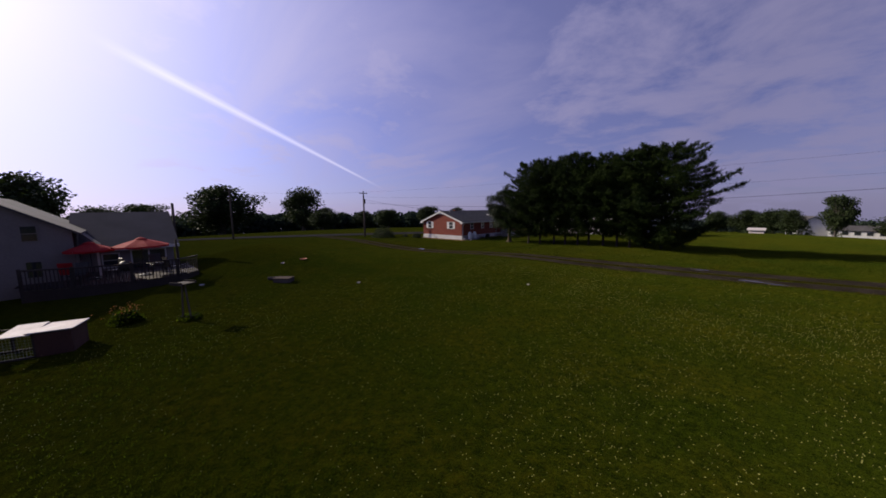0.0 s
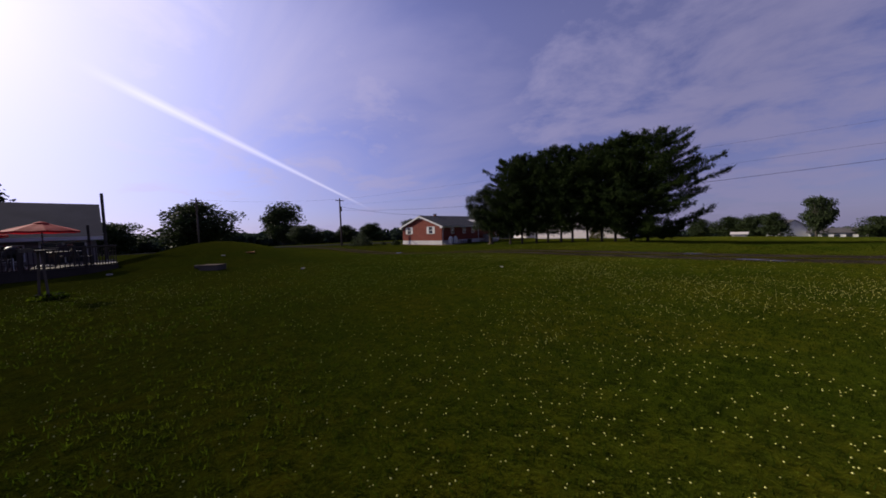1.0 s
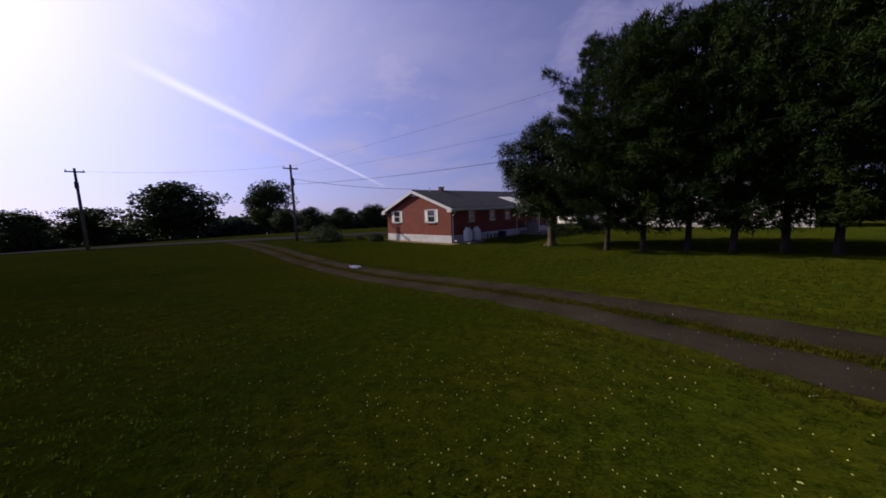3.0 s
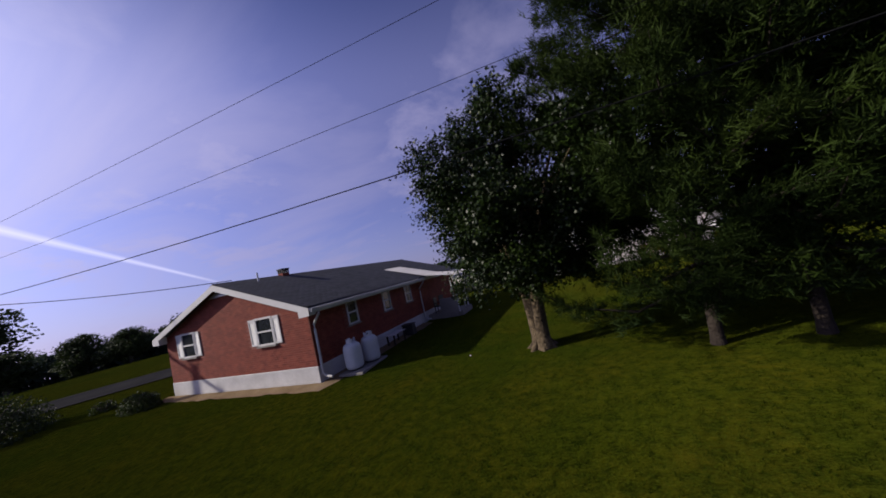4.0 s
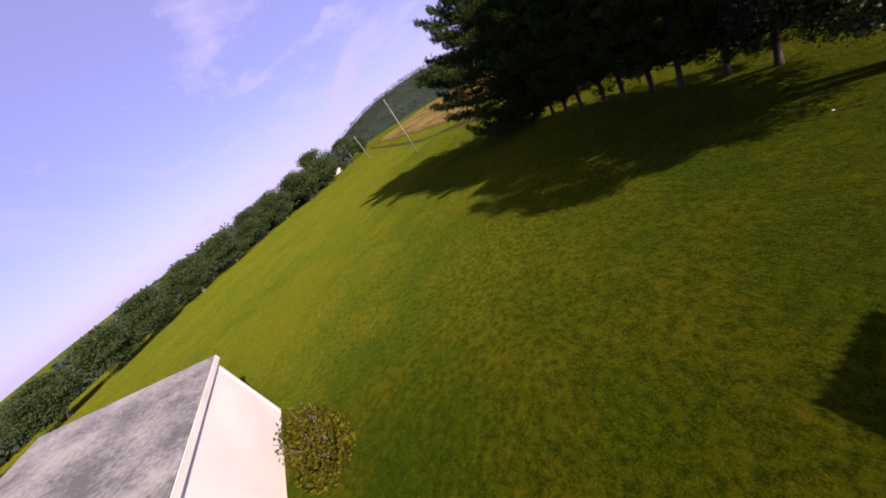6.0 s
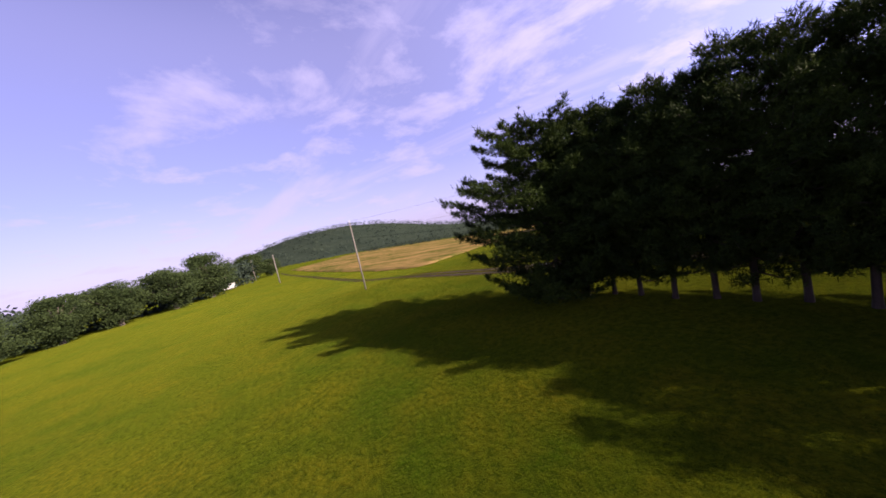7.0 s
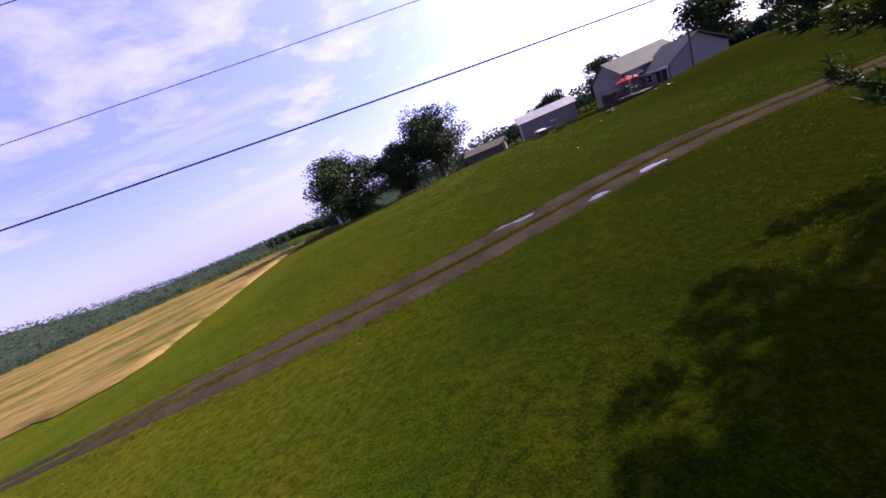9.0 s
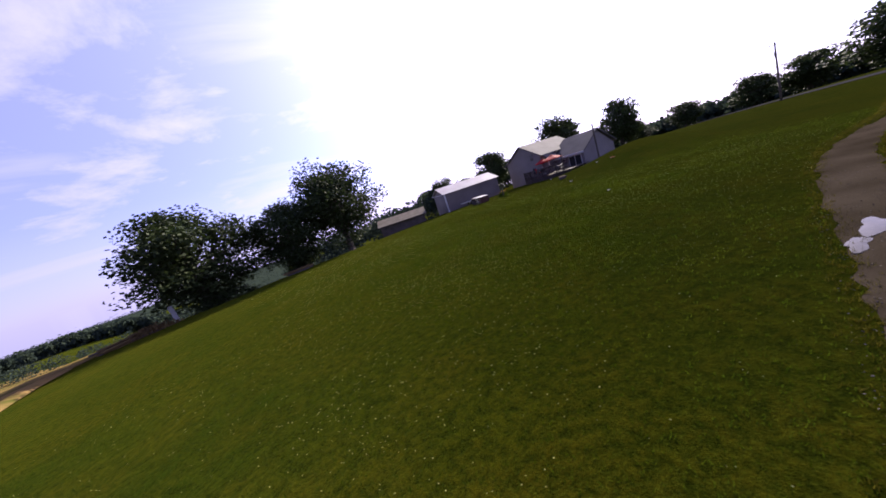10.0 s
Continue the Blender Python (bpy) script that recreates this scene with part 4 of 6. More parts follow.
def pine_meshes(seed, height, reach, low, lean_east=0.0):
    """Meshes for the trunk, limbs and needle crown of a white pine: tiers of long, flat, upturned plumes."""
    rnd, rng = random.Random(seed), np.random.default_rng(seed)
    bm = bmesh.new()
    bend = [rnd.uniform(-0.12, 0.12) for _ in range(2)]

    def stem(z):
        u = z / height
        return Vector((bend[0] * math.sin(u * 3), bend[1] * math.sin(u * 2.2), z))

    zs = [-0.4, 0.0, 0.25] + [height * k / 9 for k in range(1, 10)]
    tube(bm, [stem(z) for z in zs], [0.18, 0.145, 0.12] + [0.115 * (1 - k / 9.6) + 0.012 for k in range(1, 10)], 9)
    trunk = bm
    limbs = []
    cs, ws, ls, wd = [], [], [], []
    z = low
    while z < height - 0.25:
        u = (z - low) / (height - low)
        # widest a third of the way up, broad rounded head
        r = reach * (0.80 + 0.35 * math.sin(min(1.0, u * 2.2) * math.pi * 0.5) - (0.95 if reach < 4 else 0.76) * max(0.0, u - 0.28) ** 2.0 / 0.72 ** 2.0)
        r = max(0.35, r)
        count = rnd.randint(4, 6)
        a0 = rnd.uniform(0, 6.28)
        for k in range(count):
            a = a0 + 2 * math.pi * k / count + rnd.uniform(-0.3, 0.3)
            rr = r * rnd.uniform(*((0.62, 1.15) if reach < 3 else (0.6, 1.12))) * (1 + lean_east * math.cos(a))
            if reach == 3.4 and u < 0.12:
                # the open west end keeps long low boughs on one side
                rr *= 0.75 + 0.65 * max(0.0, math.cos(a - radians(140)))
            # the shaded lowest boughs are thin
            if rnd.random() < (0.06 if z > 2.1 or reach > 3.2 else 0.55):
                continue
            rise = rnd.uniform(0.0, 0.16) + 0.14 * u
            droop = rnd.uniform(0.0, 0.10) * (1 - u) + (0.14 if u < 0.16 else 0.0)
            s = stem(z)
            d = Vector((math.cos(a), math.sin(a), 0))
            side = Vector((-d.y, d.x, 0))

            def along(v, s=s, d=d, rr=rr, rise=rise, droop=droop):
                return s + d * (rr * v) + Vector((0, 0, rr * (rise * v * v + 0.10 * v - droop * math.sin(v * 3.0))))

            limbs.append(bmesh.new())
            tube(limbs[-1], [along(v) for v in (0, 0.35, 0.7, 0.95)], [0.045 * (1 - 0.6 * u), 0.032 * (1 - 0.6 * u), 0.018, 0.006], 4, caps=False)
            tufts = int(11 + 16 * rr) if reach < 3 else int(18 + 32 * rr)
            for _ in range(tufts):
                v = rnd.uniform(0.22, 1.02) ** 0.8
                spread = 0.34 * rr * (1.1 - v) * 0.9 + 0.14
                q = along(v) + side * rnd.gauss(0, spread * 0.6) + Vector((0, 0, rnd.gauss(0.05, 0.10)))
                face = (d * 0.8 + side * rnd.uniform(-0.8, 0.8) + Vector((0, 0, rnd.uniform(0.1, 0.9)))).normalized()
                m = rnd.randint(7, 11) if reach != 3.4 else 17
                way = np.array(face)[None] * 0.75 + unit_rows(rng, m) * 0.72
                way /= np.linalg.norm(way, axis=1, keepdims=True)
                cs.append(np.repeat(np.array(q)[None], m, 0) + rng.normal(0, 0.035, (m, 3)))
                ws.append(way)
                ls.append(rng.uniform(0.14, 0.27, m))
                wd.append(rng.uniform(0.020, 0.038, m) * (1.0 if reach < 4 else 1.2) * (0.5 if reach == 3.4 else 1.0))
            # upright pale shoots stand along the outer end of the bough
            for _ in range(3 + int(rr * 1.6)):
                v = rnd.uniform(0.72, 1.06)
                q = along(v) + side * rnd.gauss(0, 0.16 * rr * (1.15 - v) + 0.08)
                face = (d * 0.45 + side * rnd.uniform(-0.3, 0.3) + Vector((0, 0, rnd.uniform(0.5, 1.1)))).normalized()
                span = rnd.uniform(0.18, 0.42)
                m = 8
                at = np.array(q)[None] + np.array(face)[None] * rng.uniform(0.0, span, (m, 1))
                way = np.array(face)[None] * 1.15 + unit_rows(rng, m) * 0.5
                cs.append(at)
                ws.append(way / np.linalg.norm(way, axis=1, keepdims=True))
                ls.append(rng.uniform(0.09, 0.17, m))
                wd.append(rng.uniform(0.016, 0.028, m))
            # older, longer tufts crowd the inside of the crown
            for _ in range(5):
                q = along(rnd.uniform(0.06, 0.5)) + side * rnd.gauss(0, 0.25) + Vector((0, 0, rnd.gauss(0.05, 0.15)))
                cs.append(np.repeat(np.array(q)[None], 7, 0) + rng.normal(0, 0.08, (7, 3)))
                ws.append(unit_rows(rng, 7))
                ls.append(rng.uniform(0.2, 0.36, 7))
                wd.append(rng.uniform(0.035, 0.06, 7) * (1.0 if reach < 4 else 1.3) * (0.6 if reach == 3.4 else 1.0))
        z += rnd.uniform(0.26, 0.42)
    tri = blades_from(rng, np.concatenate(cs), np.concatenate(ws), np.concatenate(ls), np.concatenate(wd))
    return trunk, limbs, tri


PINES = {}


def pine(kind, x, y, turn, size, label):
    if kind not in PINES:
        seed, height, reach, low, lean = kind
        t = thing("pine_tree", label, "tree", (0, 0, 0), 0, "row of pines")
        trunk, limbs, tri = pine_meshes(seed, height, reach, low, lean)
        part("trunk", trunk, PINEBARK, t, smooth=True)
        for limb in limbs:
            part("limb", limb, PINEBARK, t)
        polys("crown", tri, 3, NEEDLE, t)
        t.matrix_basis = pose(x, y, ground_z(x, y), 0, 0, turn)
        PINES[kind] = t
        return t
    m = pose(x, y, ground_z(x, y), 0, 0, turn)
    t = copy_thing(PINES[kind], m)
    t.scale = (size, size, size)
    return tagged(t, label)


MID_A, MID_B, MID_C = (11, 9.9, 2.8, 1.2, 0.0), (12, 9.4, 3.0, 1.4, 0.0), (13, 9.9, 2.6, 1.3, 0.0)
END_E, END_W = (21, 9.5, 4.2, 0.8, 0.05), (22, 9.9, 3.4, 1.35, 0.0)
ROW = [(11.2, -0.35, END_W, 40, 1.0), (12.8, -0.5, MID_A, 10, 0.98), (14.4, -0.2, MID_B, 130, 1.0), (15.85, -0.5, MID_C, 250, 0.97), (17.2, -0.3, MID_A, 75, 1.0), (18.4, -0.4, MID_B, 200, 0.97),
       (19.8, -0.2, MID_C, 20, 0.96), (21.2, -0.5, MID_B, 310, 0.95), (22.4, -0.6, MID_A, 170, 0.95), (23.6, -0.2, MID_C, 110, 0.94), (24.8, 0.3, END_E, 0, 1.0)]
for px, py, kind, turn, size in ROW:
    pine(kind, px, py, turn, size, "tall dark white pine with spreading low boughs" if kind in (END_E, END_W) else "tall dark white pine standing close in a row")


def maple():
    """Broad maple with a double trunk, forking limbs and a drooping skirt of leaves."""
    rnd, rng = random.Random(5), np.random.default_rng(5)
    t = thing("maple_tree", "broad leafy maple with a pale forked double trunk", "tree", (7.5, 1.1, ground_z(7.5, 1.1)))
    bm = bmesh.new()
    tube(bm, [(-0.13, 0.02, -0.3), (-0.14, 0.02, 0.0), (-0.18, 0.03, 0.35), (-0.24, 0.03, 0.9), (-0.34, 0.05, 1.5), (-0.52, 0.1, 2.3), (-0.75, 0.2, 3.4), (-0.9, 0.25, 4.8)], [0.36, 0.28, 0.215, 0.19, 0.175, 0.15, 0.10, 0.04], 12)
    tube(bm, [(0.15, -0.02, -0.3), (0.16, -0.02, 0.0), (0.18, -0.02, 0.35), (0.22, -0.02, 0.9), (0.30, -0.03, 1.5), (0.48, -0.1, 2.3), (0.8, -0.2, 3.5), (0.95, -0.3, 5.0)], [0.35, 0.27, 0.205, 0.18, 0.17, 0.145, 0.09, 0.04], 12)
    bmesh.ops.rotate(bm, verts=bm.verts[:], cent=(0, 0, 0), matrix=Matrix.Rotation(radians(-52), 3, "Z"))
    for v in bm.verts:
        n3 = noise.noise((v.co.x * 5, v.co.y * 5, v.co.z * 1.3))
        v.co.x += 0.05 * n3
        v.co.y += 0.05 * noise.noise((v.co.y * 5, v.co.x * 5, v.co.z * 1.3 + 7))
    part("trunk", bm, BARK, t, "pale furrowed double trunk", smooth=True)
    for k in range(7):
        a = 2 * math.pi * k / 7 + 0.3
        bm = bmesh.new()
        tube(bm, [(0.07 * math.cos(a), 0.07 * math.sin(a), 0.22), (0.34 * math.cos(a), 0.34 * math.sin(a), 0.0), (0.55 * math.cos(a + 0.15), 0.55 * math.sin(a + 0.15), -0.12)], [0.15, 0.10, 0.04], 6)
        part("root", bm, BARK, t, smooth=True)
    centre, radii = Vector((0.7, 0.4, 4.6)), Vector((3.2, 3.8, 2.55))
    for k in range(46):
        a = rnd.uniform(0, 6.28)
        up = rnd.uniform(-0.75, 0.95)
        f = math.sqrt(max(0.05, 1 - up * up))
        tip = centre + Vector((radii.x * f * math.cos(a), radii.y * f * math.sin(a), radii.z * up)) * rnd.uniform(0.82, 0.97)
        side = -1 if tip.x < 0 else 1
        s = Vector((side * 0.3, 0, rnd.uniform(1.5, 3.4)))
        mid_p = s.lerp(tip, 0.55) + Vector((0, 0, 0.35))
        bm = bmesh.new()
        tube(bm, [s, s.lerp(mid_p, 0.5) + Vector((0, 0, 0.15)), mid_p, tip], [0.07, 0.05, 0.03, 0.01], 5, caps=False)
        part("limb", bm, BARK, t)
    # leaf sprays crowd the shell; some hang below it
    out = []
    lobes = [(0.0, 0.0), (0.0, 0.42), (0.28, 0.22), (0.52, 0.62), (0.58, 0.24), (1.05, 0.0), (0.58, -0.24), (0.52, -0.62), (0.28, -0.22), (0.0, -0.42)]
    boughs = unit_rows(rng, 130)
    for k in range(2500):
        v = boughs[k % 130] + rng.normal(0, 0.062, 3)
        v /= np.linalg.norm(v)
        bump = 1 + 0.17 * noise.noise(Vector(v) * 2.3) + 0.12 * noise.noise(Vector(v) * 5.5)
        outer = rng.random() < 0.72
        shell = rng.uniform(0.84, 1.0) + 0.13 * math.sin(k % 130 * 1.7) if outer else rng.uniform(0.4, 0.85)
        q = np.array(centre) + v * np.array(radii) * bump * shell
        if k % 9 == 0:
            # fill the underside round the fork
            a, r = rng.uniform(0, 6.28), rng.uniform(0.3, 2.4)
            q = np.array([r * math.cos(a), r * math.sin(a) + 0.2, rng.uniform(2.05, 2.9)])
        if q[2] < 2.0:
            q[2] = 2.0 + rng.uniform(0, 0.4)
        n = int(rng.integers(38, 54))
        hang = np.array([v[0] * 0.6, v[1] * 0.6, -0.6])
        p = q + rng.normal(0, 0.13, (n, 3)) + hang * rng.uniform(0, 0.34, (n, 1))
        d = unit_rows(rng, n) * 0.9 + np.array([v[0] * 0.6, v[1] * 0.6, -0.35])
        d /= np.linalg.norm(d, axis=1, keepdims=True)
        flat_n = unit_rows(rng, n) * 1.0 + np.array([v[0] * 0.5, v[1] * 0.5, 0.8])
        s = np.cross(d, flat_n)
        s /= np.linalg.norm(s, axis=1, keepdims=True) + 1e-9
        up = np.cross(s, d)
        size = rng.uniform(0.050, 0.092, (n, 1)) if outer else rng.uniform(0.07, 0.11, (n, 1))
        out.append(np.stack([p + d * size * a + s * size * w * 0.9 + up * size * 0.3 * abs(w) for a, w in lobes], 1))
    polys("crown", np.concatenate(out), 10, LEAF, t)
    return t


maple()

BROAD = {}


def broad_tree(kind, x, y, height, width, turn, label, name="broadleaf_tree", group="", low=0.05, sink=0.0):
    """Broadleaf tree seen from afar: trunk, limbs, and a lumpy crown of leaf sprays. Each kind is built once at unit height and scaled."""
    if kind not in BROAD:
        rnd, rng = random.Random(kind), np.random.default_rng(kind)
        bm = bmesh.new()
        tube(bm, [(0, 0, -0.03), (0, 0, 0.02), (0.005, 0, 0.2), (0.01, 0.01, 0.5), (0, 0, 0.8)], [0.036, 0.028, 0.022, 0.014, 0.004], 8)
        lumps = []
        for k in range(60):
            v = Vector((rnd.gauss(0, 1), rnd.gauss(0, 1), rnd.gauss(0, 1))).normalized() * rnd.uniform(0.35, 1.0) ** 0.6
            girth = 0.235 + 0.05 * math.sin(3 * math.atan2(v.y, v.x) + kind) + 0.05 * math.sin(9 * v.z + 2 * kind)
            c = Vector((v.x * girth, v.y * girth, (low + 0.92) / 2 + v.z * (0.86 - low) / 2))
            lumps.append((c, rnd.uniform(0.10, 0.165)))
            tube(bm, [(0, 0, rnd.uniform(0.12, 0.4)), Vector((0, 0, 0.35)).lerp(c, 0.6), c], [0.010, 0.006, 0.002], 4, caps=False)
        wood = bpy.data.meshes.new("trunk")
        bm.to_mesh(wood)
        bm.free()
        wood.materials.append(FARBARK)
        out = []
        for c, r in lumps:
            n = 320 if kind in (6, 7) or kind > 10 else 170
            v = unit_rows(rng, n)
            p = np.array(c) + v * r * rng.uniform(0.45, 1.1, (n, 1)) * np.array([1, 1, 0.8])
            d = unit_rows(rng, n)
            s = np.cross(d, unit_rows(rng, n))
            s /= np.linalg.norm(s, axis=1, keepdims=True) + 1e-9
            size = rng.uniform(0.011, 0.024, (n, 1)) * (0.62 if kind in (6, 7) or kind > 10 else 0.9)
            out.append(np.stack([p - d * size, p + s * size * 0.7, p + d * size, p - s * size * 0.7], 1))
        # kinds above 10 wear the leaf colour with haze painted in
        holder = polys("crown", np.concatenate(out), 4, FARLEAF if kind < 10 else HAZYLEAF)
        leaves = holder.data
        bpy.data.objects.remove(holder)
        BROAD[kind] = (wood, leaves)
    wood, leaves = BROAD[kind]
    t = thing(name, label, "tree", (x, y, ground_z(x, y) - sink), turn, group)
    for nm, me in (("trunk", wood), ("crown", leaves)):
        o = link_mesh(nm, me, t)
        o.matrix_basis = Matrix.Diagonal((width / 0.72, width / 0.72, height, 1))
    return t


# beyond the road
for kind, x, y, h, w, a, lab in (
        (1, -135, -29.7, 15.0, 20, 0, "large rounded tree hazy beyond the country road"), (2, -105, -9.7, 19.0, 27, 60, "broad low tree beyond the country road"), (3, -81.6, 9.6, 16.0, 15, 100, "tall rounded tree beyond the road"),
        (1, -66.7, 9.4, 6.5, 9, 200, "low spreading tree by the far verge"), (2, -60.6, 20.4, 6.2, 8, 10, "small roadside tree with twiggy top"), (3, -53.4, 25.4, 6.4, 7.5, 150, "small rounded tree beside the road"),
        (1, -43.5, 33.5, 7.5, 8, 250, "leafy tree behind the brick house"), (2, -38, 40.8, 7.0, 8, 30, "leafy tree behind the brick house"), (3, -25.7, 50.9, 7.5, 8, 80, "leafy tree behind the brick house"),
        (3, -115, -40, 12.0, 15, 30, "hazy tree beyond the road"), (1, -113, -59, 11.0, 14, 130, "hazy tree beyond the road"), (2, -127, -82, 11.0, 15, 230, "hazy tree beyond the road"),
        (2, -116, 34, 12, 14, 77, "hazy tree beyond the road"), (1, -90, 50, 10, 12, 177, "hazy tree beyond the road")):
    broad_tree(kind, x, y, h, w, a, lab, group="trees beyond the road")
# round the first house and the shed
for kind, x, y, h, w, a, lab in (
        (2, -30, -43.5, 10.6, 10.5, 20, "tall tree behind the grey house"), (1, -10, -62, 10.0, 9, 120, "tall tree behind the shed"), (3, -27, -56, 12.5, 13, 60, "tall tree behind the grey house"), (3, -6, -76, 9, 8, 220, "tree behind the shed"), (1, -11, -90, 9, 11, 35, "tree behind the shed"),
        (2, -26, -76, 9, 12, 75, "tree behind the shed")):
    broad_tree(kind, x, y, h, w, a, lab, group="trees round the grey house")
broad_tree(6, 44.6, -53.0, 12.0, 14.6, 40, "dense rounded tree at the lawn's edge", group="trees at the lawn's edge", low=0.0)
broad_tree(7, 28.3, -51.5, 12.9, 11.8, 140, "tall open-crowned tree at the lawn's edge", group="trees at the lawn's edge", low=0.1)
broad_tree(6, 34.6, -52.5, 9.4, 10.8, 300, "shorter tree beside a taller one", group="trees at the lawn's edge", low=0.0)
# behind the barn
for kind, x, y, h, w, a in ((1, 3.7, 47.5, 15.5, 13.5, 0), (2, -7.4, 63.5, 9.5, 8.0, 70), (3, -16, 71, 7.5, 9, 140), (2, -25.5, 70, 7.0, 9, 10)):
    broad_tree(kind, x, y, h, w, a, "dark leafy tree standing behind the barn", group="trees behind the barn")
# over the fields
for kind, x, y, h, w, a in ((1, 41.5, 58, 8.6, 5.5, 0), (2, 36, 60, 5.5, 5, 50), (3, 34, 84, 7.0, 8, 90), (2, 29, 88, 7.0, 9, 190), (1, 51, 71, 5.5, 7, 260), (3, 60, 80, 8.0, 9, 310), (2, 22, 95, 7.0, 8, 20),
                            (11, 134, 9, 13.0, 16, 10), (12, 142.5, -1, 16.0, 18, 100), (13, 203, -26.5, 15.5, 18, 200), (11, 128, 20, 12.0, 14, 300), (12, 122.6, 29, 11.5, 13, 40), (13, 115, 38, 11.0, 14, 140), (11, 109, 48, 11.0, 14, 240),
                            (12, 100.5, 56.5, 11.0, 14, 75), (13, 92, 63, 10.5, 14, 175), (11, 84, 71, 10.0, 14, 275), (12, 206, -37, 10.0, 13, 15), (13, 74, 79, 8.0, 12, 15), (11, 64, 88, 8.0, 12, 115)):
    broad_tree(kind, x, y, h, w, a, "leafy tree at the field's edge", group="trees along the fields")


def shrub(x, y, rx, ry, h, seed, label, leaf=0.07, count=2600, material=None, name="shrub"):
    rng = np.random.default_rng(seed)
    t = thing(name, label, "shrub", (x, y, ground_z(x, y)))
    bm = bmesh.new()
    for k in range(9):
        a = 2 * math.pi * k / 9
        tube(bm, [(0.1 * rx * math.cos(a), 0.1 * ry * math.sin(a), -0.05), (0.4 * rx * math.cos(a), 0.4 * ry * math.sin(a), h * 0.45), (0.7 * rx * math.cos(a + 0.2), 0.7 * ry * math.sin(a + 0.2), h * 0.75)], [0.03, 0.02, 0.008], 5)
    part("stems", bm, FARBARK, t)
    v = unit_rows(rng, count)
    v[:, 2] = np.abs(v[:, 2]) * 1.0 - 0.12
    lump = np.array([1 + 0.2 * noise.noise(Vector(q) * 2.2 + Vector((seed, 0, 0))) for q in v])[:, None]
    p = v * np.array([rx, ry, h]) * lump * rng.uniform(0.6, 1.04, (count, 1))
    p[:, 2] = np.maximum(p[:, 2], 0.03)
    d = unit_rows(rng, count)
    s = np.cross(d, unit_rows(rng, count))
    s /= np.linalg.norm(s, axis=1, keepdims=True) + 1e-9
    size = rng.uniform(0.6, 1.3, (count, 1)) * leaf
    polys("foliage", np.stack([p - d * size, p + s * size * 0.6, p + d * size, p - s * size * 0.6], 1), 4, material or FARLEAF, t)
    return t


shrub(-15.2, -3.4, 2.3, 1.8, 2.0, 1, "dark rounded shrub beside the utility pole", 0.06, 6000)
shrub(-9.1, -1.0, 1.0, 0.65, 0.75, 2, "low dark clipped shrub at the house corner", 0.05)
shrub(14.4, 20.3, 1.25, 0.95, 2.1, 3, "round bush growing against the white barn wall", 0.07, 2600, DRYBLADE)
shrub(-12.2, -1.0, 0.5, 0.5, 0.5, 8, "small weedy shrub on the lawn", 0.05, 500)
shrub(42.5, -51.0, 3.0, 1.2, 1.4, 11, "scrubby brush under the lawn-edge tree", 0.12, 1500)
shrub(49.5, -50.8, 2.5, 1.0, 0.9, 12, "scrubby brush at the hay field's end", 0.12, 1000, STRAWDIRT)
shrub(31, 70, 3.0, 2.0, 1.5, 13, "low hedge shrub in the far field", 0.2, 700)
shrub(37.5, 66, 2.0, 1.6, 3.6, 14, "pale far shrub before the white house", 0.2, 700)


# ---- far woods and hill ----
def wood_band(name, pts, depth, low, high, n, seed, label, leaf=1.1):
    """A far wood: crowded clumps of leaf sprays along a line, uneven on top."""
    rng = np.random.default_rng(seed)
    pts = np.array(pts, float)
    seg = np.linalg.norm(np.diff(pts, axis=0), axis=1)
    cum = np.concatenate([[0], np.cumsum(seg)])
    out = []
    for _ in range(n):
        s = rng.uniform(0, cum[-1])
        i = min(len(seg) - 1, int(np.searchsorted(cum, s) - 1))
        q = pts[i] + (pts[i + 1] - pts[i]) * ((s - cum[i]) / seg[i])
        back = pts[i + 1] - pts[i]
        back = np.array([-back[1], back[0]]) / (np.linalg.norm(back) + 1e-9)
        q = q + back * rng.uniform(-0.5, 0.5) * depth
        h = rng.uniform(low, high)
        r = h * rng.uniform(0.3, 0.5)
        z0 = ground_z(q[0], q[1])
        k = 80 if leaf > 0.6 else 140
        v = unit_rows(rng, k)
        p = np.array([q[0], q[1], z0 + h - r * 0.8]) + v * np.array([r, r, r * 0.8]) * rng.uniform(0.7, 1.05, (k, 1))
        p[::3, 2] = z0 + rng.uniform(0, h * 0.6, len(p[::3]))
        d = unit_rows(rng, k)
        w = np.cross(d, unit_rows(rng, k))
        w /= np.linalg.norm(w, axis=1, keepdims=True) + 1e-9
        size = rng.uniform(0.4, 0.85, (k, 1)) * leaf * h / 9
        out.append(np.stack([p - d * size, p + w * size * 0.8, p + d * size, p - w * size * 0.8], 1))
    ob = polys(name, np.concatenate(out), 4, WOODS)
    return tagged(ob, label, "woodland", kind="stuff")


wood_band("woodland", [(-190, -200), (-180, -60), (-150, 60), (-90, 110), (-20, 135)], 22, 7, 11, 800, 1, "dark belt of far trees along the western horizon", 1.5)
wood_band("woodland", [(-20, 150), (60, 160), (112, 100)], 16, 4, 7, 240, 5, "dark belt of far trees along the northern fields", 1.2)
wood_band("woodland", [(116, 108), (134, 52), (146, 20), (164, 0), (182, -17)], 14, 7, 11, 260, 2, "belt of trees along the far side of the field", 0.85)
wood_band("woodland", [(225, -108), (150, -114), (110, -120), (75, -124), (45, -127), (5, -132)], 12, 1.8, 3.6, 420, 6, "belt of trees along the far end of the hay field", 0.8)
wood_band("woodland", [(32, -84), (0, -80), (-34, -74)], 8, 4.5, 7, 110, 8, "belt of dark trees behind the shed", 0.8)
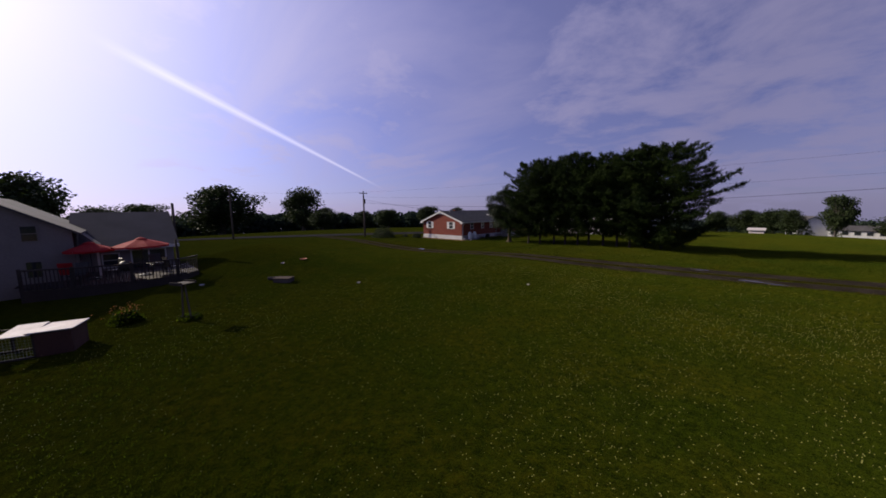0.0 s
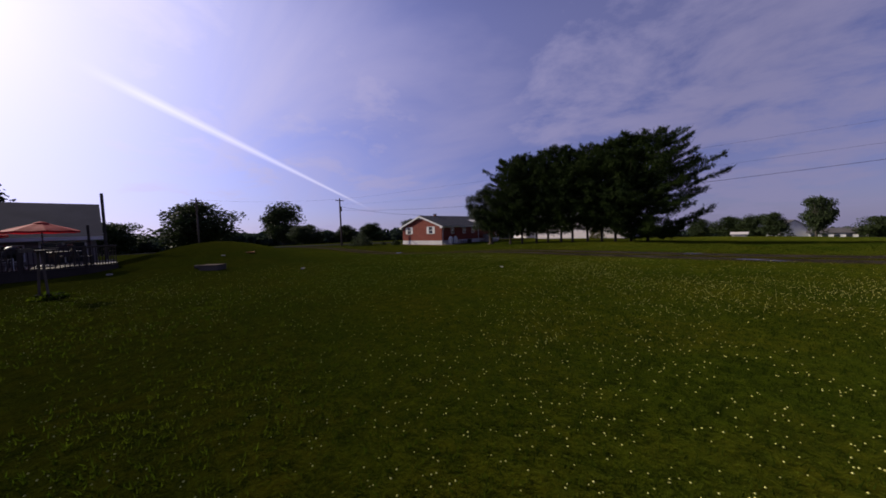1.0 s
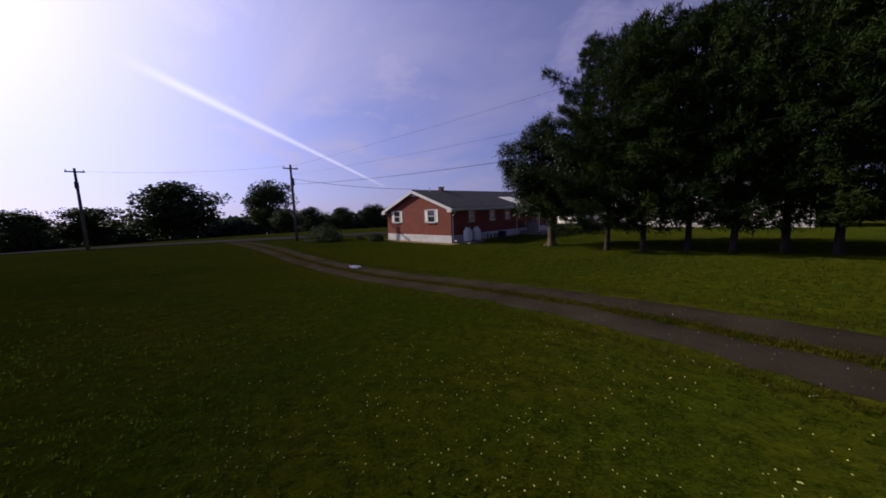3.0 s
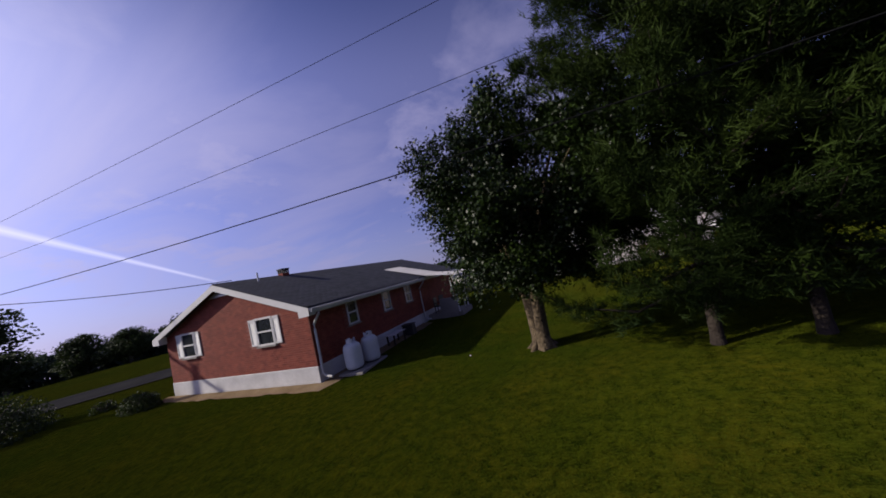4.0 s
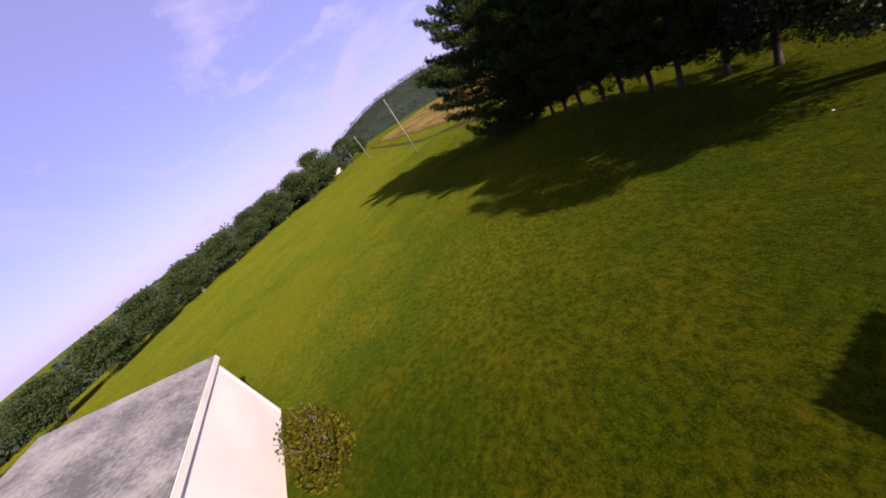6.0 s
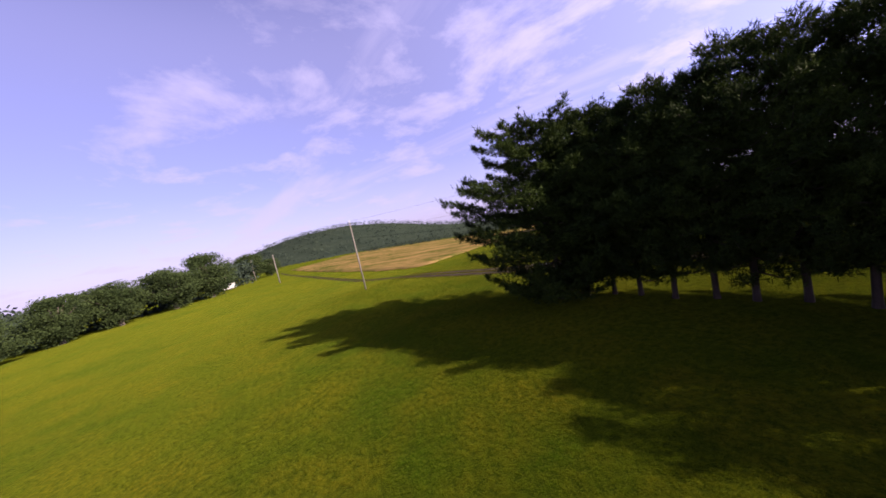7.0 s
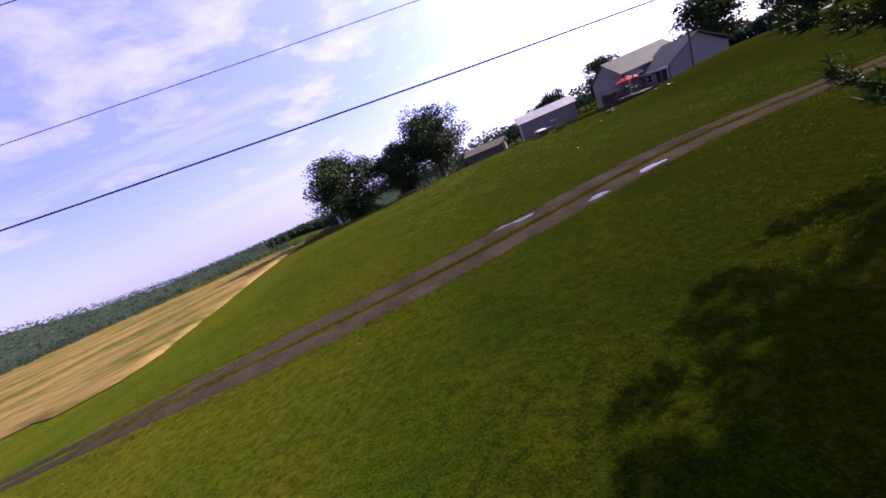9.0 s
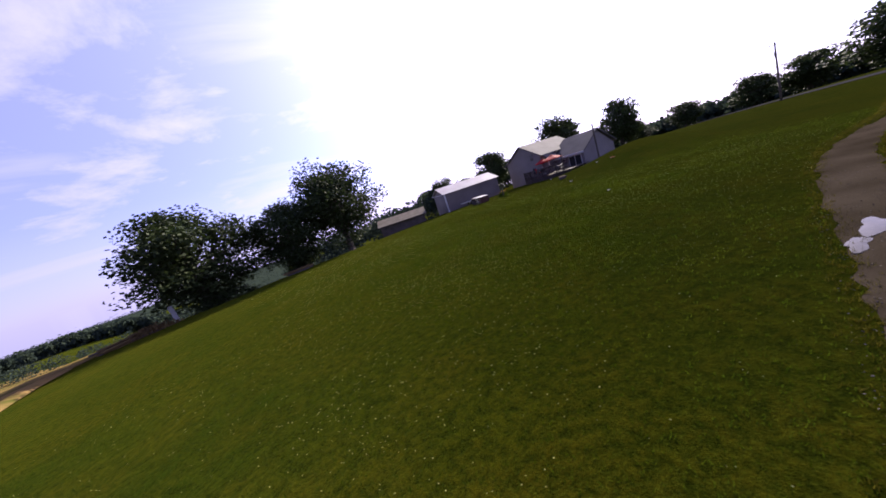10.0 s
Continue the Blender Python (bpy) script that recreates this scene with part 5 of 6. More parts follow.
wood_band("woodland", [(-150, -260), (-60, -230), (40, -260), (160, -300)], 26, 6, 9, 420, 3, "dark belt of far trees beyond the hay field", 1.8)


def hill(cx, cy, sx, sy, base, top, label, seed):
    """Wooded hill on the horizon, its flank covered with tree crowns."""
    rng = np.random.default_rng(seed)

    def rise(x, y):
        return base + top * math.exp(-0.5 * (((x - cx) / sx) ** 2 + ((y - cy) / sy) ** 2)) * (1 + 0.08 * noise.noise((x * 0.01, y * 0.01, seed)))

    xs, ys = np.linspace(cx - 2.6 * sx, cx + 2.6 * sx, 60), np.linspace(cy - 2.6 * sy, cy + 2.6 * sy, 60)
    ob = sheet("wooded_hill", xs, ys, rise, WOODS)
    tagged(ob, label, "hill", kind="structure")
    n = 6500
    p = np.stack([rng.uniform(cx - 2.3 * sx, cx + 2.3 * sx, n), rng.uniform(cy - 2.3 * sy, cy + 2.3 * sy, n), np.zeros(n)], 1)
    p[:, 2] = [rise(a, b) for a, b, _ in p]
    out = []
    for _ in range(5):
        q = p + rng.normal(0, 1.8, (n, 3)) + np.array([0, 0, 3.0])
        d, w = unit_rows(rng, n), unit_rows(rng, n)
        d[:, 2] *= 0.4
        w[:, 2] *= 0.4
        size = rng.uniform(0.9, 1.8, (n, 1))
        out.append(np.stack([q - d * size, q + w * size * 0.8, q + d * size, q - w * size * 0.8], 1))
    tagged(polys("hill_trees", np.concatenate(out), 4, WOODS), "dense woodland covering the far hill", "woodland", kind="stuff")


hill(560, -235, 170, 125, -24, 55, "long wooded hill on the horizon", 1)
hill(392, -580, 220, 120, -38, 9, "low wooded ridge on the horizon", 2)
hill(120, 640, 420, 110, -42, 22, "low wooded ridge beyond the northern fields", 3)


# ---- utility poles and wires ----
def utility_pole(x, y, top, label, arms=True, radius=0.14):
    z = ground_z(x, y)
    h = top - z
    p = thing("utility_pole", label, "utility pole", (x, y, z), 0, "utility poles")
    bm = bmesh.new()
    tube(bm, [(0, 0, -0.5), (0, 0, h * 0.5), (0, 0, h)], [radius * 1.15, radius, radius * 0.75], 12)
    part("post", bm, TIMBER if arms else GREYPOLE, p, smooth=True)
    if arms:
        part("crossarm", boxes((-0.06, 0.06, -0.75, 0.75, h - 0.45, h - 0.33), bevel=0.01), TIMBER, p)
    for dy in ((-0.65, 0.65) if arms else (0.0,)):
        bm = bmesh.new()
        lathe(bm, [(0.02, h - 0.33), (0.05, h - 0.28), (0.03, h - 0.24), (0.05, h - 0.2), (0.02, h - 0.14)] if arms else [(0.02, h), (0.05, h + 0.05), (0.03, h + 0.1), (0.05, h + 0.14), (0.02, h + 0.2)], 8, (0, dy))
        part("insulator", bm, WHITE, p)
    if arms:
        bm = bmesh.new()
        lathe(bm, [(0.16, h - 2.2), (0.17, h - 2.1), (0.17, h - 1.5), (0.1, h - 1.4)], 12, (0.28, 0))
        part("transformer", bm, TIMBER, p)
    return p


utility_pole(-18.7, -4.9, 8.0, "weathered timber utility pole with a crossarm beside the drive")
utility_pole(-35.2, -21.5, 8.7, "far timber utility pole above the roadside trees")
utility_pole(47.7, -1.1, 7.9, "bare bleached timber utility pole standing in the lawn", False, 0.068)
utility_pole(120.0, -14.4, 6.2, "bare timber utility pole far along the drive", False)
utility_pole(185.4, -24.1, 5.7, "bare timber utility pole far along the drive", False)


def wire(a, b, sag, radius=0.008, label="dark overhead wire sagging between poles"):
    bm = bmesh.new()
    a, b = Vector(a), Vector(b)
    tube(bm, [a.lerp(b, u) - Vector((0, 0, sag * 4 * u * (1 - u))) for u in (k / 24 for k in range(25))], radius, 5)
    return tagged(part("overhead_wire", bm, WIRE), label, "wire", "overhead wires")


P1, P2, P3, P4, P0 = (-18.7, -4.9, 7.8), (47.7, -1.1, 8.0), (120.0, -14.4, 6.3), (185.4, -24.1, 5.8), (-35.2, -21.5, 8.4)
wire(P1, P2, 0.4, 0.005)
wire((P1[0], P1[1], 7.0), (P2[0], P2[1], 6.9), 0.9, 0.005)
wire((P1[0], P1[1], 6.0), (P2[0], P2[1], 6.2), 1.3, 0.012)
wire(P2, P3, 0.8, 0.008)
wire(P3, P4, 0.7, 0.008)
wire((P1[0], P1[1] - 0.65, P1[2]), (P0[0], P0[1] - 0.65, P0[2]), 0.4)
wire((P1[0], P1[1], 6.6), (-4.4, 0.6, 4.45), 0.25, 0.016, "dark service wire running to the house roof")


# ---- grey house with its deck ----
def slab(corners, thick):
    """A sloping plate: four corners of its underside, made thick upward."""
    bm = bmesh.new()
    low = [bm.verts.new(c) for c in corners]
    top = [bm.verts.new((x, y, z + thick)) for x, y, z in corners]
    bm.faces.new(low[::-1])
    bm.faces.new(top)
    for k in range(4):
        bm.faces.new((low[k], low[(k + 1) % 4], top[(k + 1) % 4], top[k]))
    return bm


def grey_house():
    h = thing("grey_house", "grey farmhouse with a long plain roof and a taller gabled wing", "house", (2.0, -37.5, -0.3))
    # long low part behind the deck
    part("wall", boxes((-7.6, 0.0, 0.02, 4.4, -1.0, 2.6)), HOUSEWALL, h, "pale grey clapboard wall")
    part("roof_slope", slab(((-3.8, -0.4, 4.85), (0.5, -0.4, 2.6), (0.5, 4.7, 2.6), (-3.8, 4.7, 4.85)), 0.12), GREYROOF, h, "large plain grey roof slope")
    part("roof_slope", slab(((-8.1, -0.4, 2.6), (-3.8, -0.4, 4.85), (-3.8, 4.7, 4.85), (-8.1, 4.7, 2.6)), 0.12), GREYROOF, h, "large plain grey roof slope")
    bm = bmesh.new()
    prism(bm, [(-7.6, 2.6), (0.0, 2.6), (-3.8, 4.84)], 4.26, 4.38)
    part("gable_wall", bm, HOUSEWALL, h)
    part("fascia", boxes((0.5, 0.53, -0.1, 4.7, 2.54, 2.74)), WHITE, h)
    # taller wing, its gable turned to the lawn
    part("wing_wall", boxes((-6.0, 2.6, -6.0, 0.0, -1.0, 3.9)), HOUSEWALL, h, "grey two-storey wall")
    bm = bmesh.new()
    prism(bm, [(0.0, 3.9), (-6.0, 3.9), (-3.0, 5.74)], -2.6, -2.48, Matrix.Rotation(radians(90), 4, "Z"))
    part("gable_wall", bm, HOUSEWALL, h, "grey clapboard gable of the wing")
    part("roof_slope", slab(((-6.3, -3.0, 5.76), (-6.3, 0.35, 3.7), (2.9, 0.35, 3.7), (2.9, -3.0, 5.76)), 0.12), GREYROOF, h)
    part("roof_slope", slab(((-6.3, -6.35, 3.7), (-6.3, -3.0, 5.76), (2.9, -3.0, 5.76), (2.9, -6.35, 3.7)), 0.12), GREYROOF, h)
    part("lean_to_roof", slab(((0.3, 0.3, 3.7), (0.3, 0.95, 2.95), (2.5, 0.95, 2.95), (2.5, 0.3, 3.7)), 0.1), GREYROOF, h, "small dark roof in the corner of the two parts")
    part("porch_post", boxes((2.36, 2.46, 0.8, 0.9, 1.2, 2.95)), WHITE, h, "white porch post")
    for x, y, zz, w, hh in ((2.6, -1.45, 3.5, 0.5, 0.75), (2.6, -1.45, 1.6, 0.5, 0.8), (0.0, 1.3, 1.5, 0.7, 0.8)):
        wdw = new("window")
        wdw.parent = h
        part("window_frame", boxes((x - 0.03, x + 0.04, y - w / 2 - 0.06, y + w / 2 + 0.06, zz - 0.06, zz + hh + 0.06)), WHITE if x < 1 else HOUSEWALL, wdw)
        part("pane", boxes((x - 0.02, x + 0.05, y - w / 2, y + w / 2, zz, zz + hh / 2 - 0.02)), GLASS, wdw)
        part("pane", boxes((x - 0.02, x + 0.05, y - w / 2, y + w / 2, zz + hh / 2 + 0.02, zz + hh)), GLASS, wdw)
    d = part("patio_door", boxes((-0.03, 0.05, 2.2, 4.0, 0.9, 2.5)), WHITE, h, "white patio door frame")
    for y0, y1 in ((2.28, 3.06), (3.14, 3.92)):
        part("pane", boxes((-0.02, 0.06, y0, y1, 1.0, 2.42)), GLASS, d)
    part("flue", boxes((-2.53, -2.37, 4.75, 4.91, 1.0, 5.6), bevel=0.02), FARBARK, h, "thin grey flue at the roof's end")
    return h


grey_house()


def deck():
    z = ground_z(6.0, -35.0)
    d = thing("deck", "dark raised timber deck with a railing round it", "deck", (0, 0, z), 0)
    top = 0.5
    outline = [(2.1, -37.4), (4.7, -37.4), (4.7, -39.6), (6.6, -39.2), (7.4, -37.5), (7.9, -35.4), (7.7, -33.5), (6.5, -32.4), (2.1, -32.4)]
    n = 27
    for k in range(n):
        y0 = -39.55 + 7.15 * k / n
        ym = y0 + 0.13
        xs = []
        for (xa, ya), (xb, yb) in zip(outline, outline[1:] + outline[:1]):
            if (ya - ym) * (yb - ym) < 0:
                xs.append(xa + (xb - xa) * (ym - ya) / (yb - ya))
        if len(xs) >= 2:
            part("plank", boxes((min(xs), max(xs), y0 + 0.006, y0 + 0.262, top - 0.04, top)), DECKWOOD, d)
    edge = outline[3:8]
    for (xa, ya), (xb, yb) in zip(edge, edge[1:]):
        a, b = Vector((xa, ya, 0)), Vector((xb, yb, 0))
        bm = bmesh.new()
        tube(bm, [a + Vector((0, 0, top + 0.92)), b + Vector((0, 0, top + 0.92))], 0.045, 6)
        part("handrail", bm, DECKWOOD, d)
        bm = bmesh.new()
        s = (b - a).normalized().cross(Vector((0, 0, 1))) * 0.02
        vs = [bm.verts.new(c) for c in (a - s + Vector((0, 0, -0.7)), b - s + Vector((0, 0, -0.7)), b - s + Vector((0, 0, top - 0.05)), a - s + Vector((0, 0, top - 0.05)),
                                        a + s + Vector((0, 0, -0.7)), b + s + Vector((0, 0, -0.7)), b + s + Vector((0, 0, top - 0.05)), a + s + Vector((0, 0, top - 0.05)))]
        for f in ((0, 1, 2, 3), (4, 5, 6, 7), (0, 1, 5, 4), (1, 2, 6, 5), (2, 3, 7, 6), (3, 0, 4, 7)):
            bm.faces.new([vs[i] for i in f])
        part("skirt", bm, DECKWOOD, d)
        k = max(2, int((b - a).length / 0.14))
        for i in range(k):
            q = a.lerp(b, (i + 0.5) / k)
            part("baluster", boxes((q.x - 0.018, q.x + 0.018, q.y - 0.018, q.y + 0.018, top, top + 0.9)), DECKWOOD, d)
        part("rail_post", boxes((xa - 0.05, xa + 0.05, ya - 0.05, ya + 0.05, -0.7, top + 1.0)), DECKWOOD, d)
    part("rail_post", boxes((6.4, 6.5, -33.4, -33.3, -0.7, top + 2.0)), DECKWOOD, d, "taller deck post")
    return d, z + top


DECK_TOP = deck()[1]


def umbrella(x, y, radius, peak, label):
    u = thing("patio_umbrella", label, "umbrella", (x, y, DECK_TOP), 10, "patio umbrellas")
    h = peak - DECK_TOP
    bm = bmesh.new()
    tube(bm, [(0, 0, 0), (0, 0, h)], 0.025, 10)
    part("pole", bm, DARK, u)
    bm = bmesh.new()
    lathe(bm, [(0.3, 0.0), (0.3, 0.06), (0.06, 0.12)], 16)
    part("umbrella_base", bm, DARK, u)
    bm = bmesh.new()
    n = 8
    rings = []
    for r, z in ((0.12, h + 0.0), (radius * 0.4, h - 0.13), (radius * 0.75, h - 0.27), (radius, h - 0.39), (radius * 1.0, h - 0.49)):
        rings.append([bm.verts.new((r * math.cos(2 * math.pi * k / 16) * (1 if k % 2 == 0 else 0.955), r * math.sin(2 * math.pi * k / 16) * (1 if k % 2 == 0 else 0.955), z - (0 if k % 2 == 0 else 0.025 * r))) for k in range(16)])
    for a, b in zip(rings, rings[1:]):
        for k in range(16):
            bm.faces.new((a[k], a[(k + 1) % 16], b[(k + 1) % 16], b[k]))
    canopy = part("canopy", bm, REDCLOTH, u, "faded red cloth canopy")
    bm = bmesh.new()
    lathe(bm, [(0.26, h - 0.05), (0.22, h + 0.0), (0.04, h + 0.07)], 16)
    part("vent_cap", bm, REDCLOTH, canopy)
    for k in range(n):
        a = 2 * math.pi * k / n
        bm = bmesh.new()
        tube(bm, [(0.03 * math.cos(a), 0.03 * math.sin(a), h - 0.03), (radius * math.cos(a), radius * math.sin(a), h - 0.42)], 0.01, 5)
        part("rib", bm, SILVER, u)
    return u


umbrella(6.1, -34.85, 1.25, 3.12, "red patio umbrella open over the deck")
umbrella(5.3, -36.9, 1.0, 2.98, "smaller red patio umbrella open over the deck")


def patio_chair(x, y, turn, cloth, label):
    c = thing("patio_chair", label, "chair", (x, y, DECK_TOP), turn, "chairs on the deck")
    part("seat", boxes((-0.28, 0.28, -0.26, 0.26, 0.40, 0.45), bevel=0.012), cloth, c)
    bm = boxes((-0.28, 0.28, 0.0, 0.05, 0, 0.62), bevel=0.012)
    b = part("backrest", bm, cloth, c)
    b.matrix_basis = Matrix.Translation((0, 0.24, 0.44)) @ Matrix.Rotation(radians(-12), 4, "X")
    for sx in (-0.26, 0.26):
        for sy in (-0.24, 0.24):
            part("leg", boxes((sx - 0.02, sx + 0.02, sy - 0.02, sy + 0.02, 0, 0.41)), DARK, c)
    return c


for cx, cy, ct, cl, lab in ((6.7, -33.6, 200, DARK, "dark patio chair on the deck"), (4.8, -34.2, 100, DARK, "dark patio chair on the deck"), (5.7, -36.1, 20, DARK, "dark patio chair on the deck"), (5.4, -37.7, 250, REDCLOTH, "red-cushioned patio chair on the deck"),
                            (6.5, -37.4, 60, DARK, "dark patio chair on the deck")):
    patio_chair(cx, cy, ct, cl, lab)


def patio_table(x, y):
    t = thing("patio_table", "round dark patio table under the umbrella", "table", (x, y, DECK_TOP))
    bm = bmesh.new()
    lathe(bm, [(0.55, 0.68), (0.57, 0.70), (0.55, 0.72)], 24)
    part("tabletop", bm, DARK, t)
    for k in range(4):
        a = math.pi / 4 + k * math.pi / 2
        bm = bmesh.new()
        tube(bm, [(0.42 * math.cos(a), 0.42 * math.sin(a), 0), (0.3 * math.cos(a), 0.3 * math.sin(a), 0.69)], 0.02, 6)
        part("leg", bm, DARK, t)
    return t


patio_table(6.1, -34.2)


def kettle(x, y):
    z = DECK_TOP
    t = thing("kettle_grill", "black kettle grill standing on the deck", "grill", (x, y, z))
    bm = bmesh.new()
    lathe(bm, [(0.08, 0.5), (0.2, 0.56), (0.28, 0.68), (0.3, 0.8), (0.27, 0.92), (0.17, 1.03), (0.04, 1.07)], 20)
    part("bowl", bm, DARK, t, smooth=True)
    for k in range(3):
        a = 2 * math.pi * k / 3
        bm = bmesh.new()
        tube(bm, [(0.32 * math.cos(a), 0.32 * math.sin(a), 0), (0.16 * math.cos(a), 0.16 * math.sin(a), 0.6)], 0.015, 6)
        part("leg", bm, SILVER, t)
    return t


kettle(7.4, -35.6)


# ---- things on the near lawn ----
def hutch():
    x, y = 16.4, -38.0
    h = thing("poultry_hutch", "low timber hutch with pale roof panels, one missing", "hutch", (x, y, ground_z(x, y) - 0.02), 74)
    L, D, H = 2.5, 0.95, 0.72
    for sx in (-L / 2, -0.35, 0.45, L / 2 - 0.06):
        for sy in (-D / 2, D / 2 - 0.06):
            part("corner_post", boxes((sx, sx + 0.06, sy, sy + 0.06, -0.1, H)), DECKWOOD, h)
    part("end_wall", boxes((-L / 2, -0.38, -D / 2 - 0.02, -D / 2, 0.02, H - 0.03), (-L / 2 - 0.02, -L / 2, -D / 2, D / 2, 0.02, H - 0.03)), DECKWOOD, h)
    part("nest_box", boxes((0.5, L / 2, -D / 2 - 0.02, D / 2, 0.02, H - 0.03), bevel=0.01), HUTCHWOOD, h, "dark red-brown nest box")
    for y0 in (-D / 2, D / 2 - 0.05):
        part("rail", boxes((-L / 2, L / 2, y0, y0 + 0.05, H - 0.04, H)), DECKWOOD, h)
        part("rail", boxes((-L / 2, L / 2, y0, y0 + 0.05, 0.02, 0.07)), DECKWOOD, h)
    bm = bmesh.new()
    for k in range(12):
        tube(bm, [(-0.36 + k * 0.068, -D / 2 + 0.02, 0.05), (-0.36 + k * 0.068, -D / 2 + 0.02, H - 0.04)], 0.003, 4)
    for k in range(8):
        tube(bm, [(-0.36, -D / 2 + 0.02, 0.08 + k * 0.08), (0.44, -D / 2 + 0.02, 0.08 + k * 0.08)], 0.003, 4)
    part("wire_mesh", bm, SILVER, h)
    for x0, x1, tilt, m in ((-L / 2 - 0.05, -0.55, 0, PINKISH), (-0.2, 0.45, 4, PINKISH), (0.35, L / 2 + 0.06, -1, PINKISH)):
        bm = boxes((x0, x1, -D / 2 - 0.06, D / 2 + 0.06, 0.0, 0.03), bevel=0.006)
        o = part("roof_panel", bm, m, h, "pale weathered roof panel")
        o.matrix_basis = Matrix.Translation((0, 0, H + 0.01)) @ Matrix.Rotation(radians(tilt), 4, "X")
    return h


hutch()


def feeder_stand():
    x, y = 16.4, -34.2
    f = thing("feeder_stand", "weathered two-legged feeder stand with a flat top", "feeder", (x, y, ground_z(x, y)), 30)
    for sx in (-0.16, 0.16):
        bm = bmesh.new()
        tube(bm, [(sx * 1.3, 0, -0.1), (sx * 0.4, 0, 1.35)], 0.028, 7)
        part("leg", bm, TIMBER, f)
    part("platform", boxes((-0.28, 0.28, -0.24, 0.24, 1.35, 1.40), bevel=0.008), DECKWOOD, f)
    part("rim", boxes((-0.30, 0.30, -0.26, -0.24, 1.35, 1.46), (-0.30, 0.30, 0.24, 0.26, 1.35, 1.46)), DECKWOOD, f)
    return f


feeder_stand()
shrub(16.3, -34.1, 0.5, 0.4, 0.2, 21, "tuft of long grass at the stand's foot", 0.05, 500, BLADE, "grass_tuft")


def flower_bed():
    x, y = 14.9, -35.8
    rng = np.random.default_rng(9)
    shrub(x, y, 0.62, 0.5, 0.5, 22, "leafy garden clump with orange flowers", 0.05, 1500, BLADE, "flower_clump")
    out = []
    for _ in range(60):
        p = np.array([rng.normal(0, 0.32), rng.normal(0, 0.26), rng.uniform(0.35, 0.62)])
        for _ in range(5):
            d = unit_rows(rng, 1)[0]
            w = np.cross(d, unit_rows(rng, 1)[0])
            out.append([p - d * 0.03, p + w * 0.03, p + d * 0.03])
    ob = polys("flower_heads", np.array(out), 3, FLOWER)
    ob.matrix_basis = pose(x, y, ground_z(x, y))
    tagged(ob, "orange and yellow flower heads on the clump", "flowers", kind="stuff")


flower_bed()


def log_box(x, y, turn, l, w, hgt, label, name, material):
    b = thing(name, label, "box", (x, y, ground_z(x, y)), turn)
    part("side", boxes((-l / 2, l / 2, -w / 2, -w / 2 + 0.05, -0.05, hgt)), material, b)
    part("side", boxes((-l / 2, l / 2, w / 2 - 0.05, w / 2, -0.05, hgt)), material, b)
    part("end", boxes((-l / 2, -l / 2 + 0.05, -w / 2 + 0.05, w / 2 - 0.05, -0.05, hgt)), material, b)
    part("end", boxes((l / 2 - 0.05, l / 2, -w / 2 + 0.05, w / 2 - 0.05, -0.05, hgt)), material, b)
    part("lid", boxes((-l / 2 - 0.03, l / 2 + 0.03, -w / 2 - 0.03, w / 2 + 0.03, hgt, hgt + 0.04), bevel=0.01), material, b)
    return b


log_box(12.7, -29.5, 40, 0.9, 0.55, 0.2, "low weathered timber box lying on the lawn", "timber_box", TIMBER)
lg = thing("log", "short dark log lying on the grass", "log", (11.8, -29.8, ground_z(11.8, -29.8) + 0.08), 60)
tube_bm = bmesh.new()
tube(tube_bm, [(-0.22, 0, 0), (0.22, 0, 0.01)], [0.1, 0.085], 9)
part("log_body", tube_bm, FARBARK, lg)


def tray(x, y, r, material, label, turn=0):
    t = thing("tray", label, "tray", (x, y, ground_z(x, y) + 0.005), turn, "small litter on the lawn")
    bm = bmesh.new()
    k = min(1.0, r / 0.14)
    lathe(bm, [(r * 0.8, 0.0), (r, 0.05 * k), (r * 1.04, 0.055 * k), (r * 0.8, 0.02 * k), (r * 0.1, 0.018 * k)], 14)
    part("dish", bm, material, t)
    return t


for tx, ty, tr, tm, lab in ((22.4, -20.0, 0.08, PINKISH, "pale flat dish lying on the lawn"), (15.76, -26.64, 0.1, PINKISH, "pale dish lying on the grass"), (8.2, -26.6, 0.24, ORANGE, "orange plastic lid lying on the bank"), (8.5, -28.1, 0.12, PINKISH, "pale plastic lid on the bank"),
                            (10.0, -32.8, 0.12, PINKISH, "pale dish near the deck"), (5.2, 1.1, 0.032, PINKISH, "scrap of white paper on the lawn"), (8.8, 3.65, 0.032, PINKISH, "scrap of white paper under the maple"), (3.8, 9.25, 0.032, PINKISH, "scrap of white paper on the lawn")):
    tray(tx, ty, tr, tm, lab)


